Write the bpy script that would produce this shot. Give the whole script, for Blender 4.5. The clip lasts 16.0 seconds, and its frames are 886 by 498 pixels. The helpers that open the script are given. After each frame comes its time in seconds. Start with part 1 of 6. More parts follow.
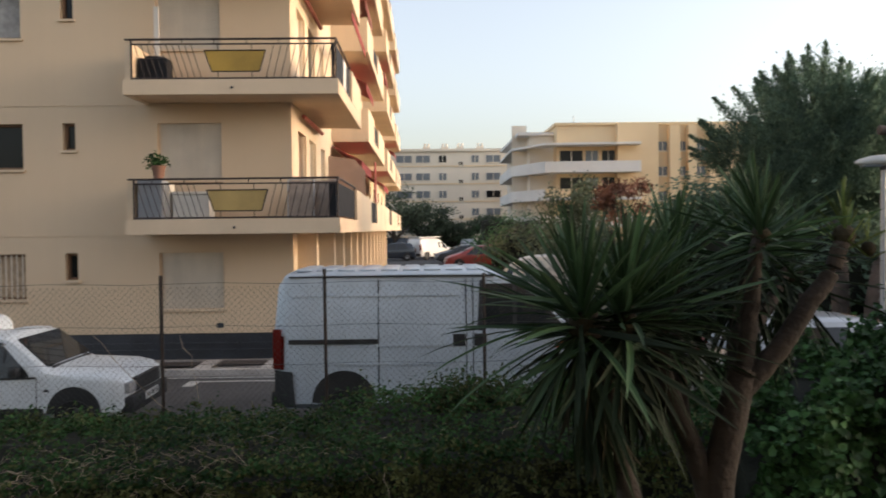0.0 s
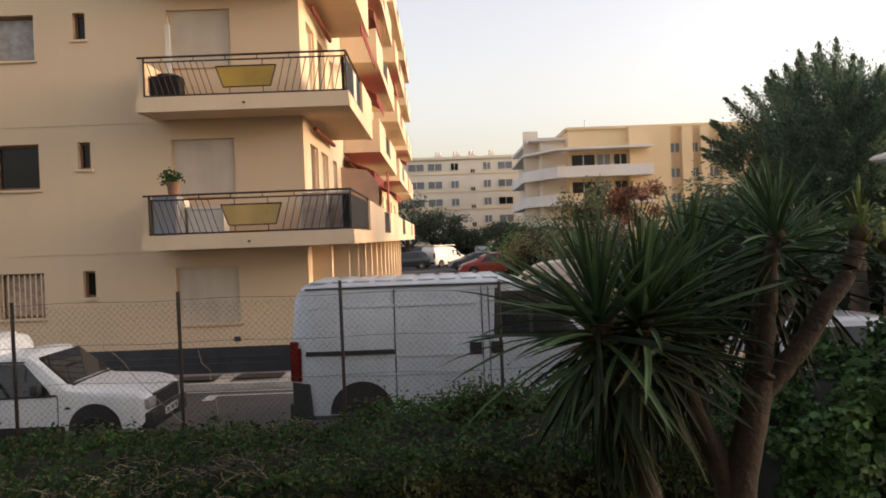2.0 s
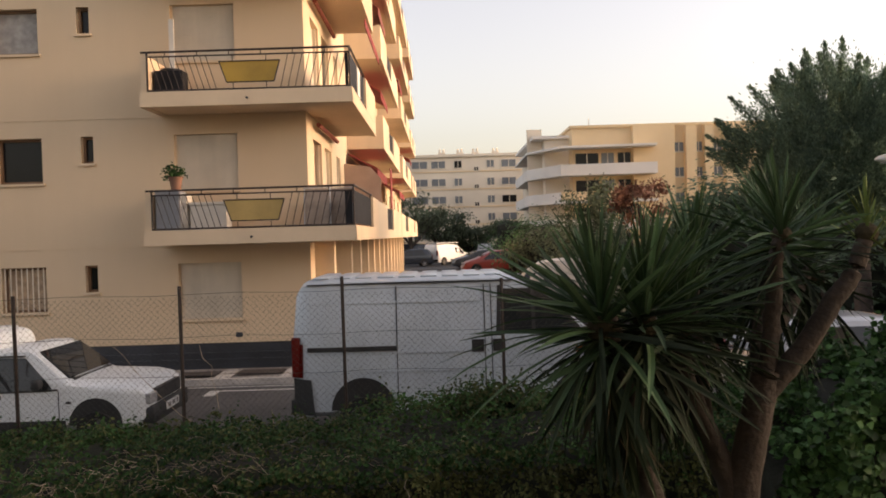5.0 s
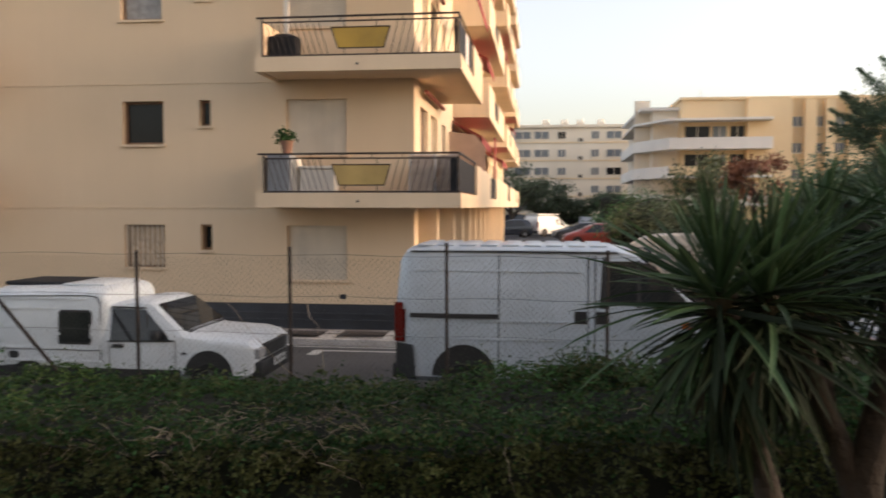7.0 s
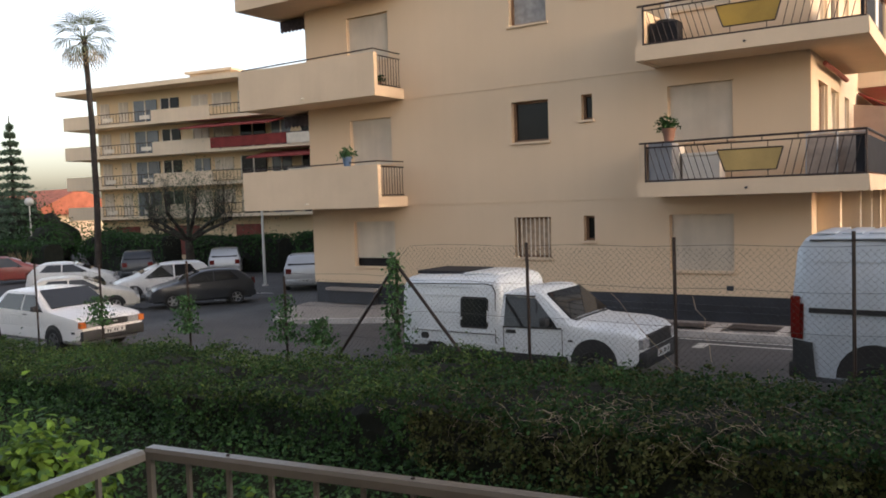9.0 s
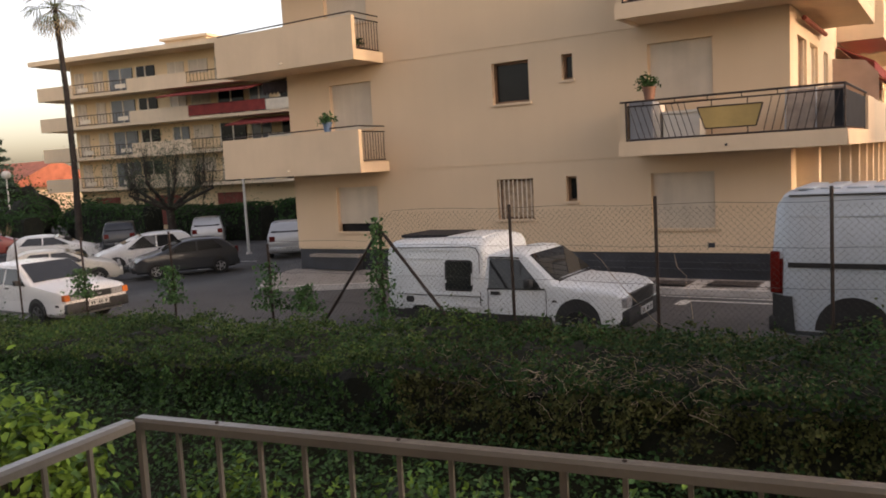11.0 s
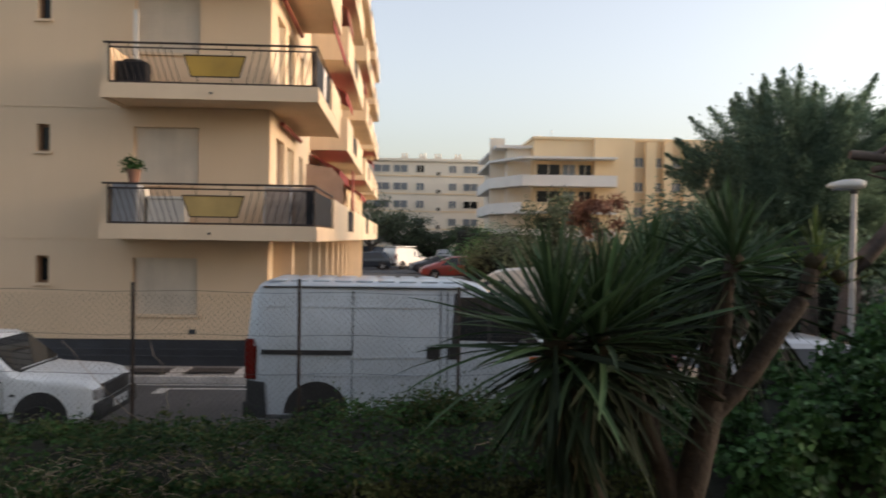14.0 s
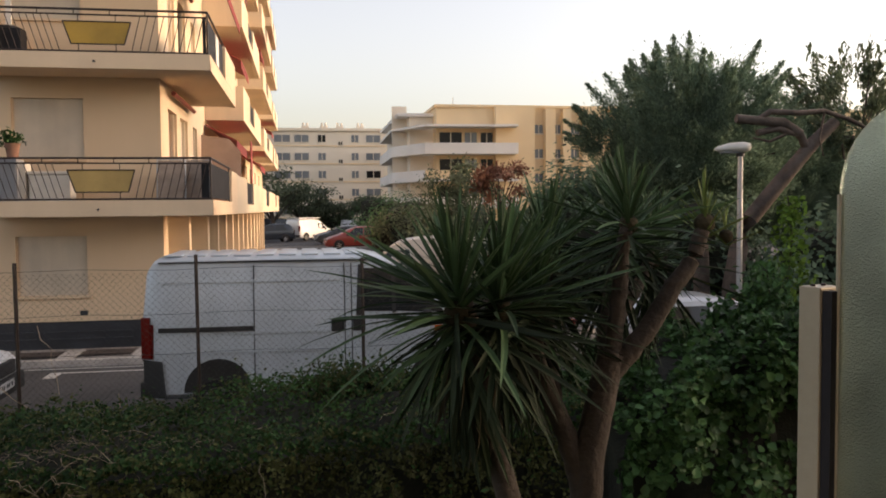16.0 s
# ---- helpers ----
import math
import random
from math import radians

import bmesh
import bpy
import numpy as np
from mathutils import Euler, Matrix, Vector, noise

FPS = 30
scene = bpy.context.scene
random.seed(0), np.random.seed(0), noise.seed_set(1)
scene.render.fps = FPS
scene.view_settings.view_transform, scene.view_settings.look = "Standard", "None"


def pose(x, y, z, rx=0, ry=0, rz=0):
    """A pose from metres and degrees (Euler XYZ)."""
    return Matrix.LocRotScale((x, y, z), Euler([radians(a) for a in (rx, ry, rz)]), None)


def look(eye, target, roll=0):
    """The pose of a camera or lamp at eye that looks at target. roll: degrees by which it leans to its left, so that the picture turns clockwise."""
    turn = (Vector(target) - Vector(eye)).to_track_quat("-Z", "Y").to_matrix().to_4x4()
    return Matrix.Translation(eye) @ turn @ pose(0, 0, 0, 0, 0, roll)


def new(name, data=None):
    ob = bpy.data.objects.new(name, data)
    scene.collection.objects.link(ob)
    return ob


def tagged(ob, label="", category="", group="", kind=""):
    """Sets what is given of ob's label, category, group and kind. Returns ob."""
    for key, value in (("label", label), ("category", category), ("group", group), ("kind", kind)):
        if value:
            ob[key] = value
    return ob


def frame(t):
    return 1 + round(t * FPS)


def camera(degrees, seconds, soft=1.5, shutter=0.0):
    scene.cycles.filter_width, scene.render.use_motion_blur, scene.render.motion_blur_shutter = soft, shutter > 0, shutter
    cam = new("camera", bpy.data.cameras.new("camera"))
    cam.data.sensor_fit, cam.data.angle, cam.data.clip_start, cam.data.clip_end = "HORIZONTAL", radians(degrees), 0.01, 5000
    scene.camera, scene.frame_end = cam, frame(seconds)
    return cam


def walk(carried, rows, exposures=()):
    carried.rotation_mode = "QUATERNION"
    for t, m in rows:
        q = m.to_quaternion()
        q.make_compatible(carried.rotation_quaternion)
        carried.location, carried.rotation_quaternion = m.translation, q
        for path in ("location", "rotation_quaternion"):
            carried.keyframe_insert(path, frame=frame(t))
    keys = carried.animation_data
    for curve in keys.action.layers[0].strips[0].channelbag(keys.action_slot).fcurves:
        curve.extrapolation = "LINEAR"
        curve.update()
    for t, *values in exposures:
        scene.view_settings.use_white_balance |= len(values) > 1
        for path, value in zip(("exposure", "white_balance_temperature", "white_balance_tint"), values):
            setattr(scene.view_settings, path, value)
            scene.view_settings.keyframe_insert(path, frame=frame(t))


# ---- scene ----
cam = camera(57.2, 16.0, soft=1.8, shutter=0.3)

# the clip's own exposure: seconds, stops, white balance
EXPOSURES = [(0, 1.74, 6900, 15), (0.5, 1.62, 7350, 19), (1.0, 1.6, 7650, 21), (2.0, 1.76, 7900, 22), (4.7, 1.74, 8100, 23), (6.8, 1.88, 7600, 20), (7.7, 1.98, 7000, 16), (8.7, 1.9, 6950, 17), (10.8, 1.8, 7900, 24), (11.2, 1.85, 7800, 23), (11.5, 1.96, 7000, 16), (11.9, 2.0, 6900, 15), (12.6, 2.06, 6650, 13), (13.5, 2.05, 6550, 14), (13.9, 1.62, 6850, 15), (14.2, 1.58, 7350, 19), (16, 1.74, 7700, 21)]

PATH = [
    (0, (0.059, 1.396, 2.858), (0.103, 3.395, 2.809), -0.6),
    (0.5, (0.083, 1.378, 2.866), (0.26, 3.369, 2.822), -1.1),
    (1, (0.068, 1.387, 2.859), (0.21, 3.381, 2.803), -1.4),
    (1.5, (0.058, 1.394, 2.875), (0.119, 3.392, 2.83), -2.0),
    (2, (0.055, 1.379, 2.871), (0.065, 3.379, 2.842), -2.1),
    (2.5, (0.057, 1.401, 2.869), (0.041, 3.401, 2.847), -2.3),
    (3, (0.064, 1.406, 2.866), (0.043, 3.406, 2.866), -2.6),
    (3.5, (0.059, 1.38, 2.861), (-0.008, 3.379, 2.864), -2.2),
    (4, (0.054, 1.384, 2.862), (-0.001, 3.384, 2.837), -1.9),
    (4.5, (0.057, 1.384, 2.865), (0.032, 3.383, 2.832), -2.0),
    (4.7, (0.062, 1.412, 2.863), (0.065, 3.412, 2.83), -1.7),
    (6.8, (-0.006, 1.425, 2.841), (-0.126, 3.419, 2.745), 0.2),
    (7, (-0.013, 1.446, 2.839), (-0.254, 3.429, 2.734), 0.1),
    (7.5, (-0.011, 1.43, 2.843), (-0.496, 3.367, 2.735), -0.3),
    (8, (-0.023, 1.437, 2.838), (-0.766, 3.291, 2.721), -0.8),
    (8.5, (-0.033, 1.417, 2.866), (-1.035, 3.143, 2.744), -1.7),
    (8.7, (-0.051, 1.43, 2.86), (-1.139, 3.104, 2.748), -1.6),
    (10.8, (-0.039, 1.421, 2.864), (-1.137, 3.084, 2.703), -3.0),
    (11, (-0.028, 1.413, 2.867), (-1.091, 3.095, 2.659), -3.2),
    (11.5, (-0.019, 1.407, 2.871), (-1.02, 3.134, 2.741), -4.6),
    (12, (-0.013, 1.404, 2.872), (-0.987, 3.141, 2.685), -7.1),
    (12.5, (-0.017, 1.407, 2.871), (-0.909, 3.191, 2.718), -5.6),
    (13, (0.0, 1.343, 2.882), (-0.749, 3.192, 2.736), -4.4),
    (13.5, (0.013, 1.338, 2.893), (-0.352, 3.304, 2.841), -0.5),
    (14, (0.049, 1.387, 2.904), (0.153, 3.384, 2.879), 0.9),
    (14.5, (0.076, 1.426, 2.909), (0.387, 3.401, 2.867), 0.9),
    (15, (0.077, 1.427, 2.907), (0.462, 3.388, 2.824), 1.6),
    (15.5, (0.073, 1.429, 2.905), (0.419, 3.395, 2.786), 1.0),
    (16, (0.091, 1.449, 2.904), (0.426, 3.418, 2.804), -0.5),
]
walk(cam, [(t, look(eye, target, roll)) for t, eye, target, roll in PATH], EXPOSURES)

# ---------------------------------------------------------------- light
world = bpy.data.worlds.new("sky")
scene.world = world
world.use_nodes = True
wn = world.node_tree
sky = wn.nodes.new("ShaderNodeTexSky")
sky.sky_type = "NISHITA"
sky.sun_disc = False
sky.sun_elevation = radians(9)
sky.sun_rotation = radians(90)
sky.altitude = 50
sky.air_density, sky.dust_density, sky.ozone_density = 1.0, 3.4, 2.0
haze = wn.nodes.new("ShaderNodeHueSaturation")   # thin evening haze pales the sky
haze.inputs["Saturation"].default_value = 0.6
wn.links.new(sky.outputs[0], haze.inputs["Color"])
wn.links.new(haze.outputs[0], wn.nodes["Background"].inputs[0])
wn.nodes["Background"].inputs[1].default_value = 0.15
sun = new("sun", bpy.data.lights.new("sun", "SUN"))
sun.data.energy, sun.data.angle, sun.data.color = 0.31, radians(12), (1.0, 0.68, 0.40)
sun.matrix_basis = look((64, 2, 13.1), (0, 0, 3))


# ---------------------------------------------------------------- materials
def mat(name, col, rough=0.8, var=0.12, s1=1.2, s2=30.0, bump=0.15, metal=0.0, col2=None, rand=0.0, island=0.0, spec=0.5, coat=0.0, streak=0.0, thin=0.0):
    m = bpy.data.materials.new(name)
    m.use_nodes = True
    nt = m.node_tree
    N, L = nt.nodes, nt.links
    b = N["Principled BSDF"]
    b.inputs["Roughness"].default_value = rough
    b.inputs["Metallic"].default_value = metal
    b.inputs["Specular IOR Level"].default_value = spec
    b.inputs["Coat Weight"].default_value = coat
    tc = N.new("ShaderNodeTexCoord")
    n1, n2 = N.new("ShaderNodeTexNoise"), N.new("ShaderNodeTexNoise")
    for n, s, d in ((n1, s1, 4), (n2, s2, 3)):
        n.inputs["Scale"].default_value = s
        n.inputs["Detail"].default_value = d
        L.new(tc.outputs["Object"], n.inputs["Vector"])
    ramp = N.new("ShaderNodeValToRGB")
    c2 = col2 or tuple(c * (1 - 2 * var) for c in col)
    ramp.color_ramp.elements[0].color = (*c2, 1)
    ramp.color_ramp.elements[1].color = (*[min(1, c * (1 + var)) for c in col], 1)
    ramp.color_ramp.elements[0].position, ramp.color_ramp.elements[1].position = 0.28, 0.66
    L.new(n1.outputs["Fac"], ramp.inputs[0])
    hsv = N.new("ShaderNodeHueSaturation")
    L.new(ramp.outputs[0], hsv.inputs["Color"])
    mr = N.new("ShaderNodeMapRange")
    mr.inputs["To Min"].default_value, mr.inputs["To Max"].default_value = 1 - var, 1 + var
    L.new(n2.outputs["Fac"], mr.inputs["Value"])
    val = mr.outputs[0]
    src = None
    if rand:
        src, amp = N.new("ShaderNodeObjectInfo").outputs["Random"], rand
    if island:
        src, amp = N.new("ShaderNodeNewGeometry").outputs["Random Per Island"], island
    if src:
        m2 = N.new("ShaderNodeMapRange")
        m2.inputs["To Min"].default_value, m2.inputs["To Max"].default_value = 1 - amp, 1 + amp
        L.new(src, m2.inputs["Value"])
        mul = N.new("ShaderNodeMath")
        mul.operation = "MULTIPLY"
        L.new(val, mul.inputs[0])
        L.new(m2.outputs[0], mul.inputs[1])
        val = mul.outputs[0]
    if streak:
        mp = N.new("ShaderNodeMapping")
        mp.inputs["Scale"].default_value = (5.0, 5.0, 0.35)
        ns = N.new("ShaderNodeTexNoise")
        ns.inputs["Scale"].default_value, ns.inputs["Detail"].default_value = 1.0, 5
        L.new(tc.outputs["Object"], mp.inputs[0])
        L.new(mp.outputs[0], ns.inputs["Vector"])
        m3 = N.new("ShaderNodeMapRange")
        m3.inputs["From Min"].default_value, m3.inputs["From Max"].default_value = 0.3, 0.62
        m3.inputs["To Min"].default_value, m3.inputs["To Max"].default_value = 1 - streak, 1.0
        L.new(ns.outputs["Fac"], m3.inputs["Value"])
        mul = N.new("ShaderNodeMath")
        mul.operation = "MULTIPLY"
        L.new(val, mul.inputs[0])
        L.new(m3.outputs[0], mul.inputs[1])
        val = mul.outputs[0]
    L.new(val, hsv.inputs["Value"])
    L.new(hsv.outputs[0], b.inputs["Base Color"])
    if bump:
        bp = N.new("ShaderNodeBump")
        bp.inputs["Strength"].default_value = bump
        bp.inputs["Distance"].default_value = 0.02
        L.new(n2.outputs["Fac"], bp.inputs["Height"])
        L.new(bp.outputs[0], b.inputs["Normal"])
    if thin:
        tr, mx = N.new("ShaderNodeBsdfTranslucent"), N.new("ShaderNodeMixShader")
        L.new(hsv.outputs[0], tr.inputs["Color"])
        mx.inputs[0].default_value = thin
        L.new(b.outputs[0], mx.inputs[1])
        L.new(tr.outputs[0], mx.inputs[2])
        L.new(mx.outputs[0], N["Material Output"].inputs["Surface"])
    return m


def glass_mat(name, tint=(0.014, 0.014, 0.015), rough=0.08, spec=0.22):
    m = mat(name, tint, rough, 0.1, 0.6, 6, 0.0)
    m.node_tree.nodes["Principled BSDF"].inputs["Specular IOR Level"].default_value = spec
    return m


STUCCO = mat("cream_stucco", (0.68, 0.51, 0.345), 0.9, 0.04, 0.3, 60, 0.1, streak=0.015)
STUCCO_B = mat("balcony_stucco", (0.68, 0.52, 0.36), 0.9, 0.05, 0.7, 60, 0.12, streak=0.03)
STUCCO_L = mat("pale_stucco", (0.70, 0.56, 0.40), 0.9, 0.06, 0.3, 40, 0.1, streak=0.05)
STUCCO_F = mat("far_cream_render", (0.740, 0.662, 0.551), 0.9, 0.05, 0.2, 20, 0.05)
STUCCO_Y = mat("far_yellow_render", (0.76, 0.58, 0.36), 0.9, 0.05, 0.2, 20, 0.05)
WHITE_R = mat("white_render", (0.75, 0.71, 0.66), 0.85, 0.05, 0.3, 20, 0.05)
TRIMW = mat("worn_white_paint", (0.70, 0.62, 0.5), 0.6, 0.08, 2, 60, 0.05)
SHUT = mat("roller_shutter_slats", (0.62, 0.53, 0.42), 0.6, 0.06, 1.5, 40, 0.05, streak=0.1)
TANW = mat("tan_wooden_shutter", (0.48, 0.35, 0.24), 0.9, 0.15, 9, 60, 0.1)
PLINTH = mat("dark_blue_plinth", (0.032, 0.036, 0.045), 0.55, 0.2, 1.2, 40, 0.2)
IRON = mat("dark_brown_ironwork", (0.035, 0.024, 0.02), 0.5, 0.2, 4, 60, 0.1, metal=0.3)
OCHREF = mat("faded_ochre_panel", (0.43, 0.29, 0.10), 0.6, 0.12, 1.6, 50, 0.05)
OCHRE = mat("ochre_panel", (0.42, 0.25, 0.035), 0.5, 0.12, 1.6, 50, 0.05)
BLACKP = mat("dark_panel", (0.018, 0.018, 0.021), 0.7, 0.2, 3, 50, 0.0, spec=0.2)
SLATE = mat("blue_grey_cupboard_plastic", (0.24, 0.25, 0.27), 0.55, 0.06, 3, 50, 0.0)
CANVAS = mat("faded_brown_canvas", (0.30, 0.235, 0.19), 0.9, 0.12, 5, 80, 0.2)
REDA = mat("red_awning_cloth", (0.24, 0.035, 0.03), 0.85, 0.12, 2, 70, 0.1)
REDD = mat("faded_brick_red_awning", (0.22, 0.06, 0.045), 0.85, 0.12, 2, 70, 0.1)
PINK = mat("faded_pink_screen", (0.46, 0.32, 0.25), 0.8, 0.08, 2, 50, 0.05)
BROWNA = mat("dark_striped_awning", (0.05, 0.035, 0.04), 0.85, 0.25, 9, 70, 0.1)
BROWND = mat("brown_joinery", (0.20, 0.11, 0.06), 0.6, 0.15, 3, 60, 0.05)
DARKGL = glass_mat("dark_window_glass")
PALEGL = glass_mat("grey_window_glass", (0.17, 0.19, 0.21), 0.08, 0.4)
CURTAIN = mat("net_curtain", (0.35, 0.33, 0.31), 0.9, 0.15, 6, 60, 0.1)
ASPHALT = mat("asphalt", (0.062, 0.060, 0.060), 0.88, 0.18, 0.5, 90, 0.35, col2=(0.044, 0.043, 0.044))
PAVE = mat("concrete_pavement", (0.27, 0.24, 0.215), 0.9, 0.12, 0.9, 60, 0.2)
KERB = mat("kerb_stone", (0.468, 0.429, 0.390), 0.85, 0.12, 2.5, 60, 0.2)
MANHOLE = mat("rusty_cover", (0.06, 0.045, 0.04), 0.7, 0.25, 5, 60, 0.3)
LINEP = mat("road_paint", (0.5, 0.48, 0.45), 0.8, 0.15, 3, 60, 0.1)
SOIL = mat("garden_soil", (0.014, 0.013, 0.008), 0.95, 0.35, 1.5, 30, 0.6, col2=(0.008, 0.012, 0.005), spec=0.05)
GRASS = mat("rough_grass_ground", (0.06, 0.085, 0.03), 0.95, 0.3, 0.6, 20, 0.5)
HEDGE = mat("hedge_leaves", (0.032, 0.080, 0.022), 0.7, 0.2, 0.5, 6, 0.0, col2=(0.014, 0.039, 0.013), island=0.5, spec=0.2, thin=0.25)
HEDGEB = mat("olive_hedge_leaves", (0.073, 0.086, 0.032), 0.75, 0.2, 0.8, 6, 0.0, col2=(0.040, 0.042, 0.019), island=0.5, spec=0.15, thin=0.25)
# yellower, paler hedge leaf; the brightness of the lit top is in its colour
TOPL = mat("toplit_hedge_leaves", (0.078, 0.118, 0.030), 0.6, 0.2, 0.6, 6, 0.0, col2=(0.04, 0.07, 0.018), island=0.5, spec=0.25, thin=0.3)
# near-black: the shade deep between leaves is put into this wood colour
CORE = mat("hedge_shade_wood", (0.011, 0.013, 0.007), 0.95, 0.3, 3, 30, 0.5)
IVY = mat("ivy_leaves", (0.062, 0.145, 0.050), 0.5, 0.15, 0.8, 6, 0.0, col2=(0.026, 0.070, 0.024), island=0.5, spec=0.3, thin=0.3)
LIME = mat("fresh_green_leaves", (0.105, 0.20, 0.035), 0.6, 0.15, 1.5, 8, 0.0, island=0.35, spec=0.2, thin=0.35)
TWIG = mat("dry_twigs", (0.346, 0.275, 0.206), 0.9, 0.2, 4, 60, 0.1, island=0.3)
YUCCA = mat("yucca_leaf", (0.045, 0.088, 0.041), 0.5, 0.15, 2, 20, 0.0, col2=(0.024, 0.050, 0.023), rand=0.45, spec=0.25, thin=0.2)
# darker copy of yucca_leaf: shade of the hanging skirt put into the colour
YUCCASH = mat("old_yucca_leaf", (0.018, 0.031, 0.016), 0.65, 0.15, 2, 20, 0.0, col2=(0.011, 0.019, 0.009), rand=0.45, spec=0.15, thin=0.1)
YUCCAY = mat("young_yucca_leaf", (0.13, 0.19, 0.06), 0.6, 0.12, 2, 20, 0.0, rand=0.25, spec=0.2)
# dead-leaf brown, darkened further for the skirt's shade
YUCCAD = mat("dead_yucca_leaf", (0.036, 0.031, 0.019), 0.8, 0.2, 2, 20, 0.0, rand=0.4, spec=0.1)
BARK = mat("grey_brown_bark", (0.043, 0.033, 0.026), 0.9, 0.25, 3, 25, 0.8)
PINEB = mat("pine_bark", (0.085, 0.066, 0.055), 0.9, 0.25, 3, 14, 0.9)
# lighter than real foliage: the pale veil of haze is put into it
CYPR = mat("cypress_foliage", (0.132, 0.198, 0.139), 0.85, 0.2, 0.5, 6, 0.0, col2=(0.086, 0.132, 0.093), island=0.4, spec=0.1, thin=0.45)
OLIVE = mat("olive_foliage", (0.095, 0.125, 0.075), 0.7, 0.2, 0.4, 6, 0.0, col2=(0.06, 0.08, 0.045), island=0.4, thin=0.3)
RUST = mat("rust_red_foliage", (0.25, 0.105, 0.06), 0.7, 0.2, 0.8, 6, 0.0, island=0.35)
PALMG = mat("palm_frond", (0.07, 0.09, 0.045), 0.6, 0.2, 1, 10, 0.0, island=0.3)
PALMD = mat("dry_palm_frond", (0.22, 0.16, 0.09), 0.8, 0.2, 1, 10, 0.0, island=0.3)
VANW = mat("dusty_white_car_paint", (0.466, 0.528, 0.576), 0.4, 0.06, 1.4, 30, 0.02, coat=0.25, streak=0.08)
SMALLW = mat("faded_white_car_paint", (0.66, 0.70, 0.72), 0.35, 0.05, 1.4, 30, 0.01, coat=0.3, streak=0.05)
CARW = mat("white_car_paint", (0.74, 0.73, 0.71), 0.3, 0.03, 1.4, 30, 0.0, coat=0.4)
CREAMC = mat("ivory_car_paint", (0.72, 0.67, 0.58), 0.3, 0.03, 1.4, 30, 0.0, coat=0.4)
SILVC = mat("silver_car_paint", (0.46, 0.47, 0.48), 0.3, 0.04, 1.4, 30, 0.0, metal=0.4, coat=0.4)
GREYC = mat("dark_grey_car_paint", (0.026, 0.030, 0.037), 0.3, 0.1, 1.4, 30, 0.0, coat=0.35)
BLUEC = mat("dark_blue_car_paint", (0.022, 0.028, 0.04), 0.25, 0.1, 1.4, 30, 0.0, coat=0.5)
REDC = mat("red_car_paint", (0.28, 0.04, 0.03), 0.3, 0.06, 1.4, 30, 0.0, coat=0.5)
PLAST = mat("black_bumper_plastic", (0.022, 0.022, 0.023), 0.6, 0.2, 3, 60, 0.1)
TYRE = mat("tyre_rubber", (0.014, 0.014, 0.014), 0.8, 0.2, 4, 60, 0.1)
RIM = mat("alloy_rim", (0.4, 0.4, 0.41), 0.35, 0.06, 4, 60, 0.0, metal=0.8)
STEELR = mat("grey_steel_wheel", (0.12, 0.12, 0.12), 0.5, 0.1, 4, 60, 0.0, metal=0.5)
REDL = mat("red_tail_light", (0.13, 0.01, 0.008), 0.25, 0.1, 4, 60, 0.0)
ORANGEL = mat("orange_indicator", (0.65, 0.16, 0.03), 0.25, 0.1, 4, 60, 0.0)
CLEARL = mat("headlamp_glass", (0.42, 0.42, 0.42), 0.15, 0.1, 8, 60, 0.0, metal=0.3)
PLATEW = mat("number_plate_white", (0.55, 0.55, 0.53), 0.5, 0.05, 4, 60, 0.0)
INK = mat("dark_ink", (0.03, 0.03, 0.03), 0.6, 0.1, 4, 60, 0.0)
CARGL = glass_mat("car_glass", (0.022, 0.024, 0.026), 0.03, 0.5)
RAILP = mat("grey_brown_rail_paint", (0.10, 0.10, 0.097), 0.3, 0.1, 3, 50, 0.12, streak=0.12)
BEIGEP = mat("beige_metal_paint", (0.346, 0.317, 0.238), 0.5, 0.08, 2, 50, 0.06, streak=0.08)
GALV = mat("galvanised_steel", (0.42, 0.43, 0.44), 0.45, 0.08, 3, 40, 0.05, metal=0.5)
LAMPW = mat("lamp_head_plastic", (0.55, 0.54, 0.50), 0.45, 0.06, 3, 40, 0.0)
WIRE = mat("fence_wire", (0.05, 0.055, 0.05), 0.6, 0.1, 5, 40, 0.0, metal=0.5)
TERRA = mat("terracotta", (0.24, 0.12, 0.08), 0.85, 0.12, 4, 50, 0.1)
BLUEP = mat("blue_glazed_pot", (0.10, 0.17, 0.28), 0.4, 0.12, 4, 50, 0.05)
ROOFT = mat("red_roof_tiles", (0.42, 0.13, 0.075), 0.85, 0.15, 1.0, 12, 0.5)
PLASTICW = mat("white_plastic", (0.62, 0.58, 0.52), 0.5, 0.05, 3, 50, 0.0)
FLOORT = mat("terrace_tiles", (0.30, 0.22, 0.17), 0.6, 0.12, 2, 40, 0.1)


def frosted():
    m = mat("frosted_screen_glass", (0.36, 0.45, 0.40), 0.42, 0.2, 5, 420, 0.6)
    b = m.node_tree.nodes["Principled BSDF"]
    b.inputs["Transmission Weight"].default_value = 0.93
    b.inputs["IOR"].default_value = 1.3
    return m


FROST = frosted()


# ---------------------------------------------------------------- builders
GROUPS = {"car": "parked cars", "van": "parked vans", "tree": "trees", "shrub": "garden and street shrubs", "hedge": "hedges", "vine": "climbing vines", "street lamp": "street lamps", "plant": "potted plants", "building": "apartment blocks"}


def thing(name, loc, label, category, group="", kind="", rz=0.0):
    group = group or GROUPS.get(category, "")
    ob = new(name)
    ob.empty_display_size = 0.2
    ob.matrix_basis = pose(*loc, 0, 0, rz)
    return tagged(ob, label, category, group, kind)


def root_pose(ob):
    m = Matrix()
    while ob:
        m = ob.matrix_basis @ m
        ob = ob.parent
    return m


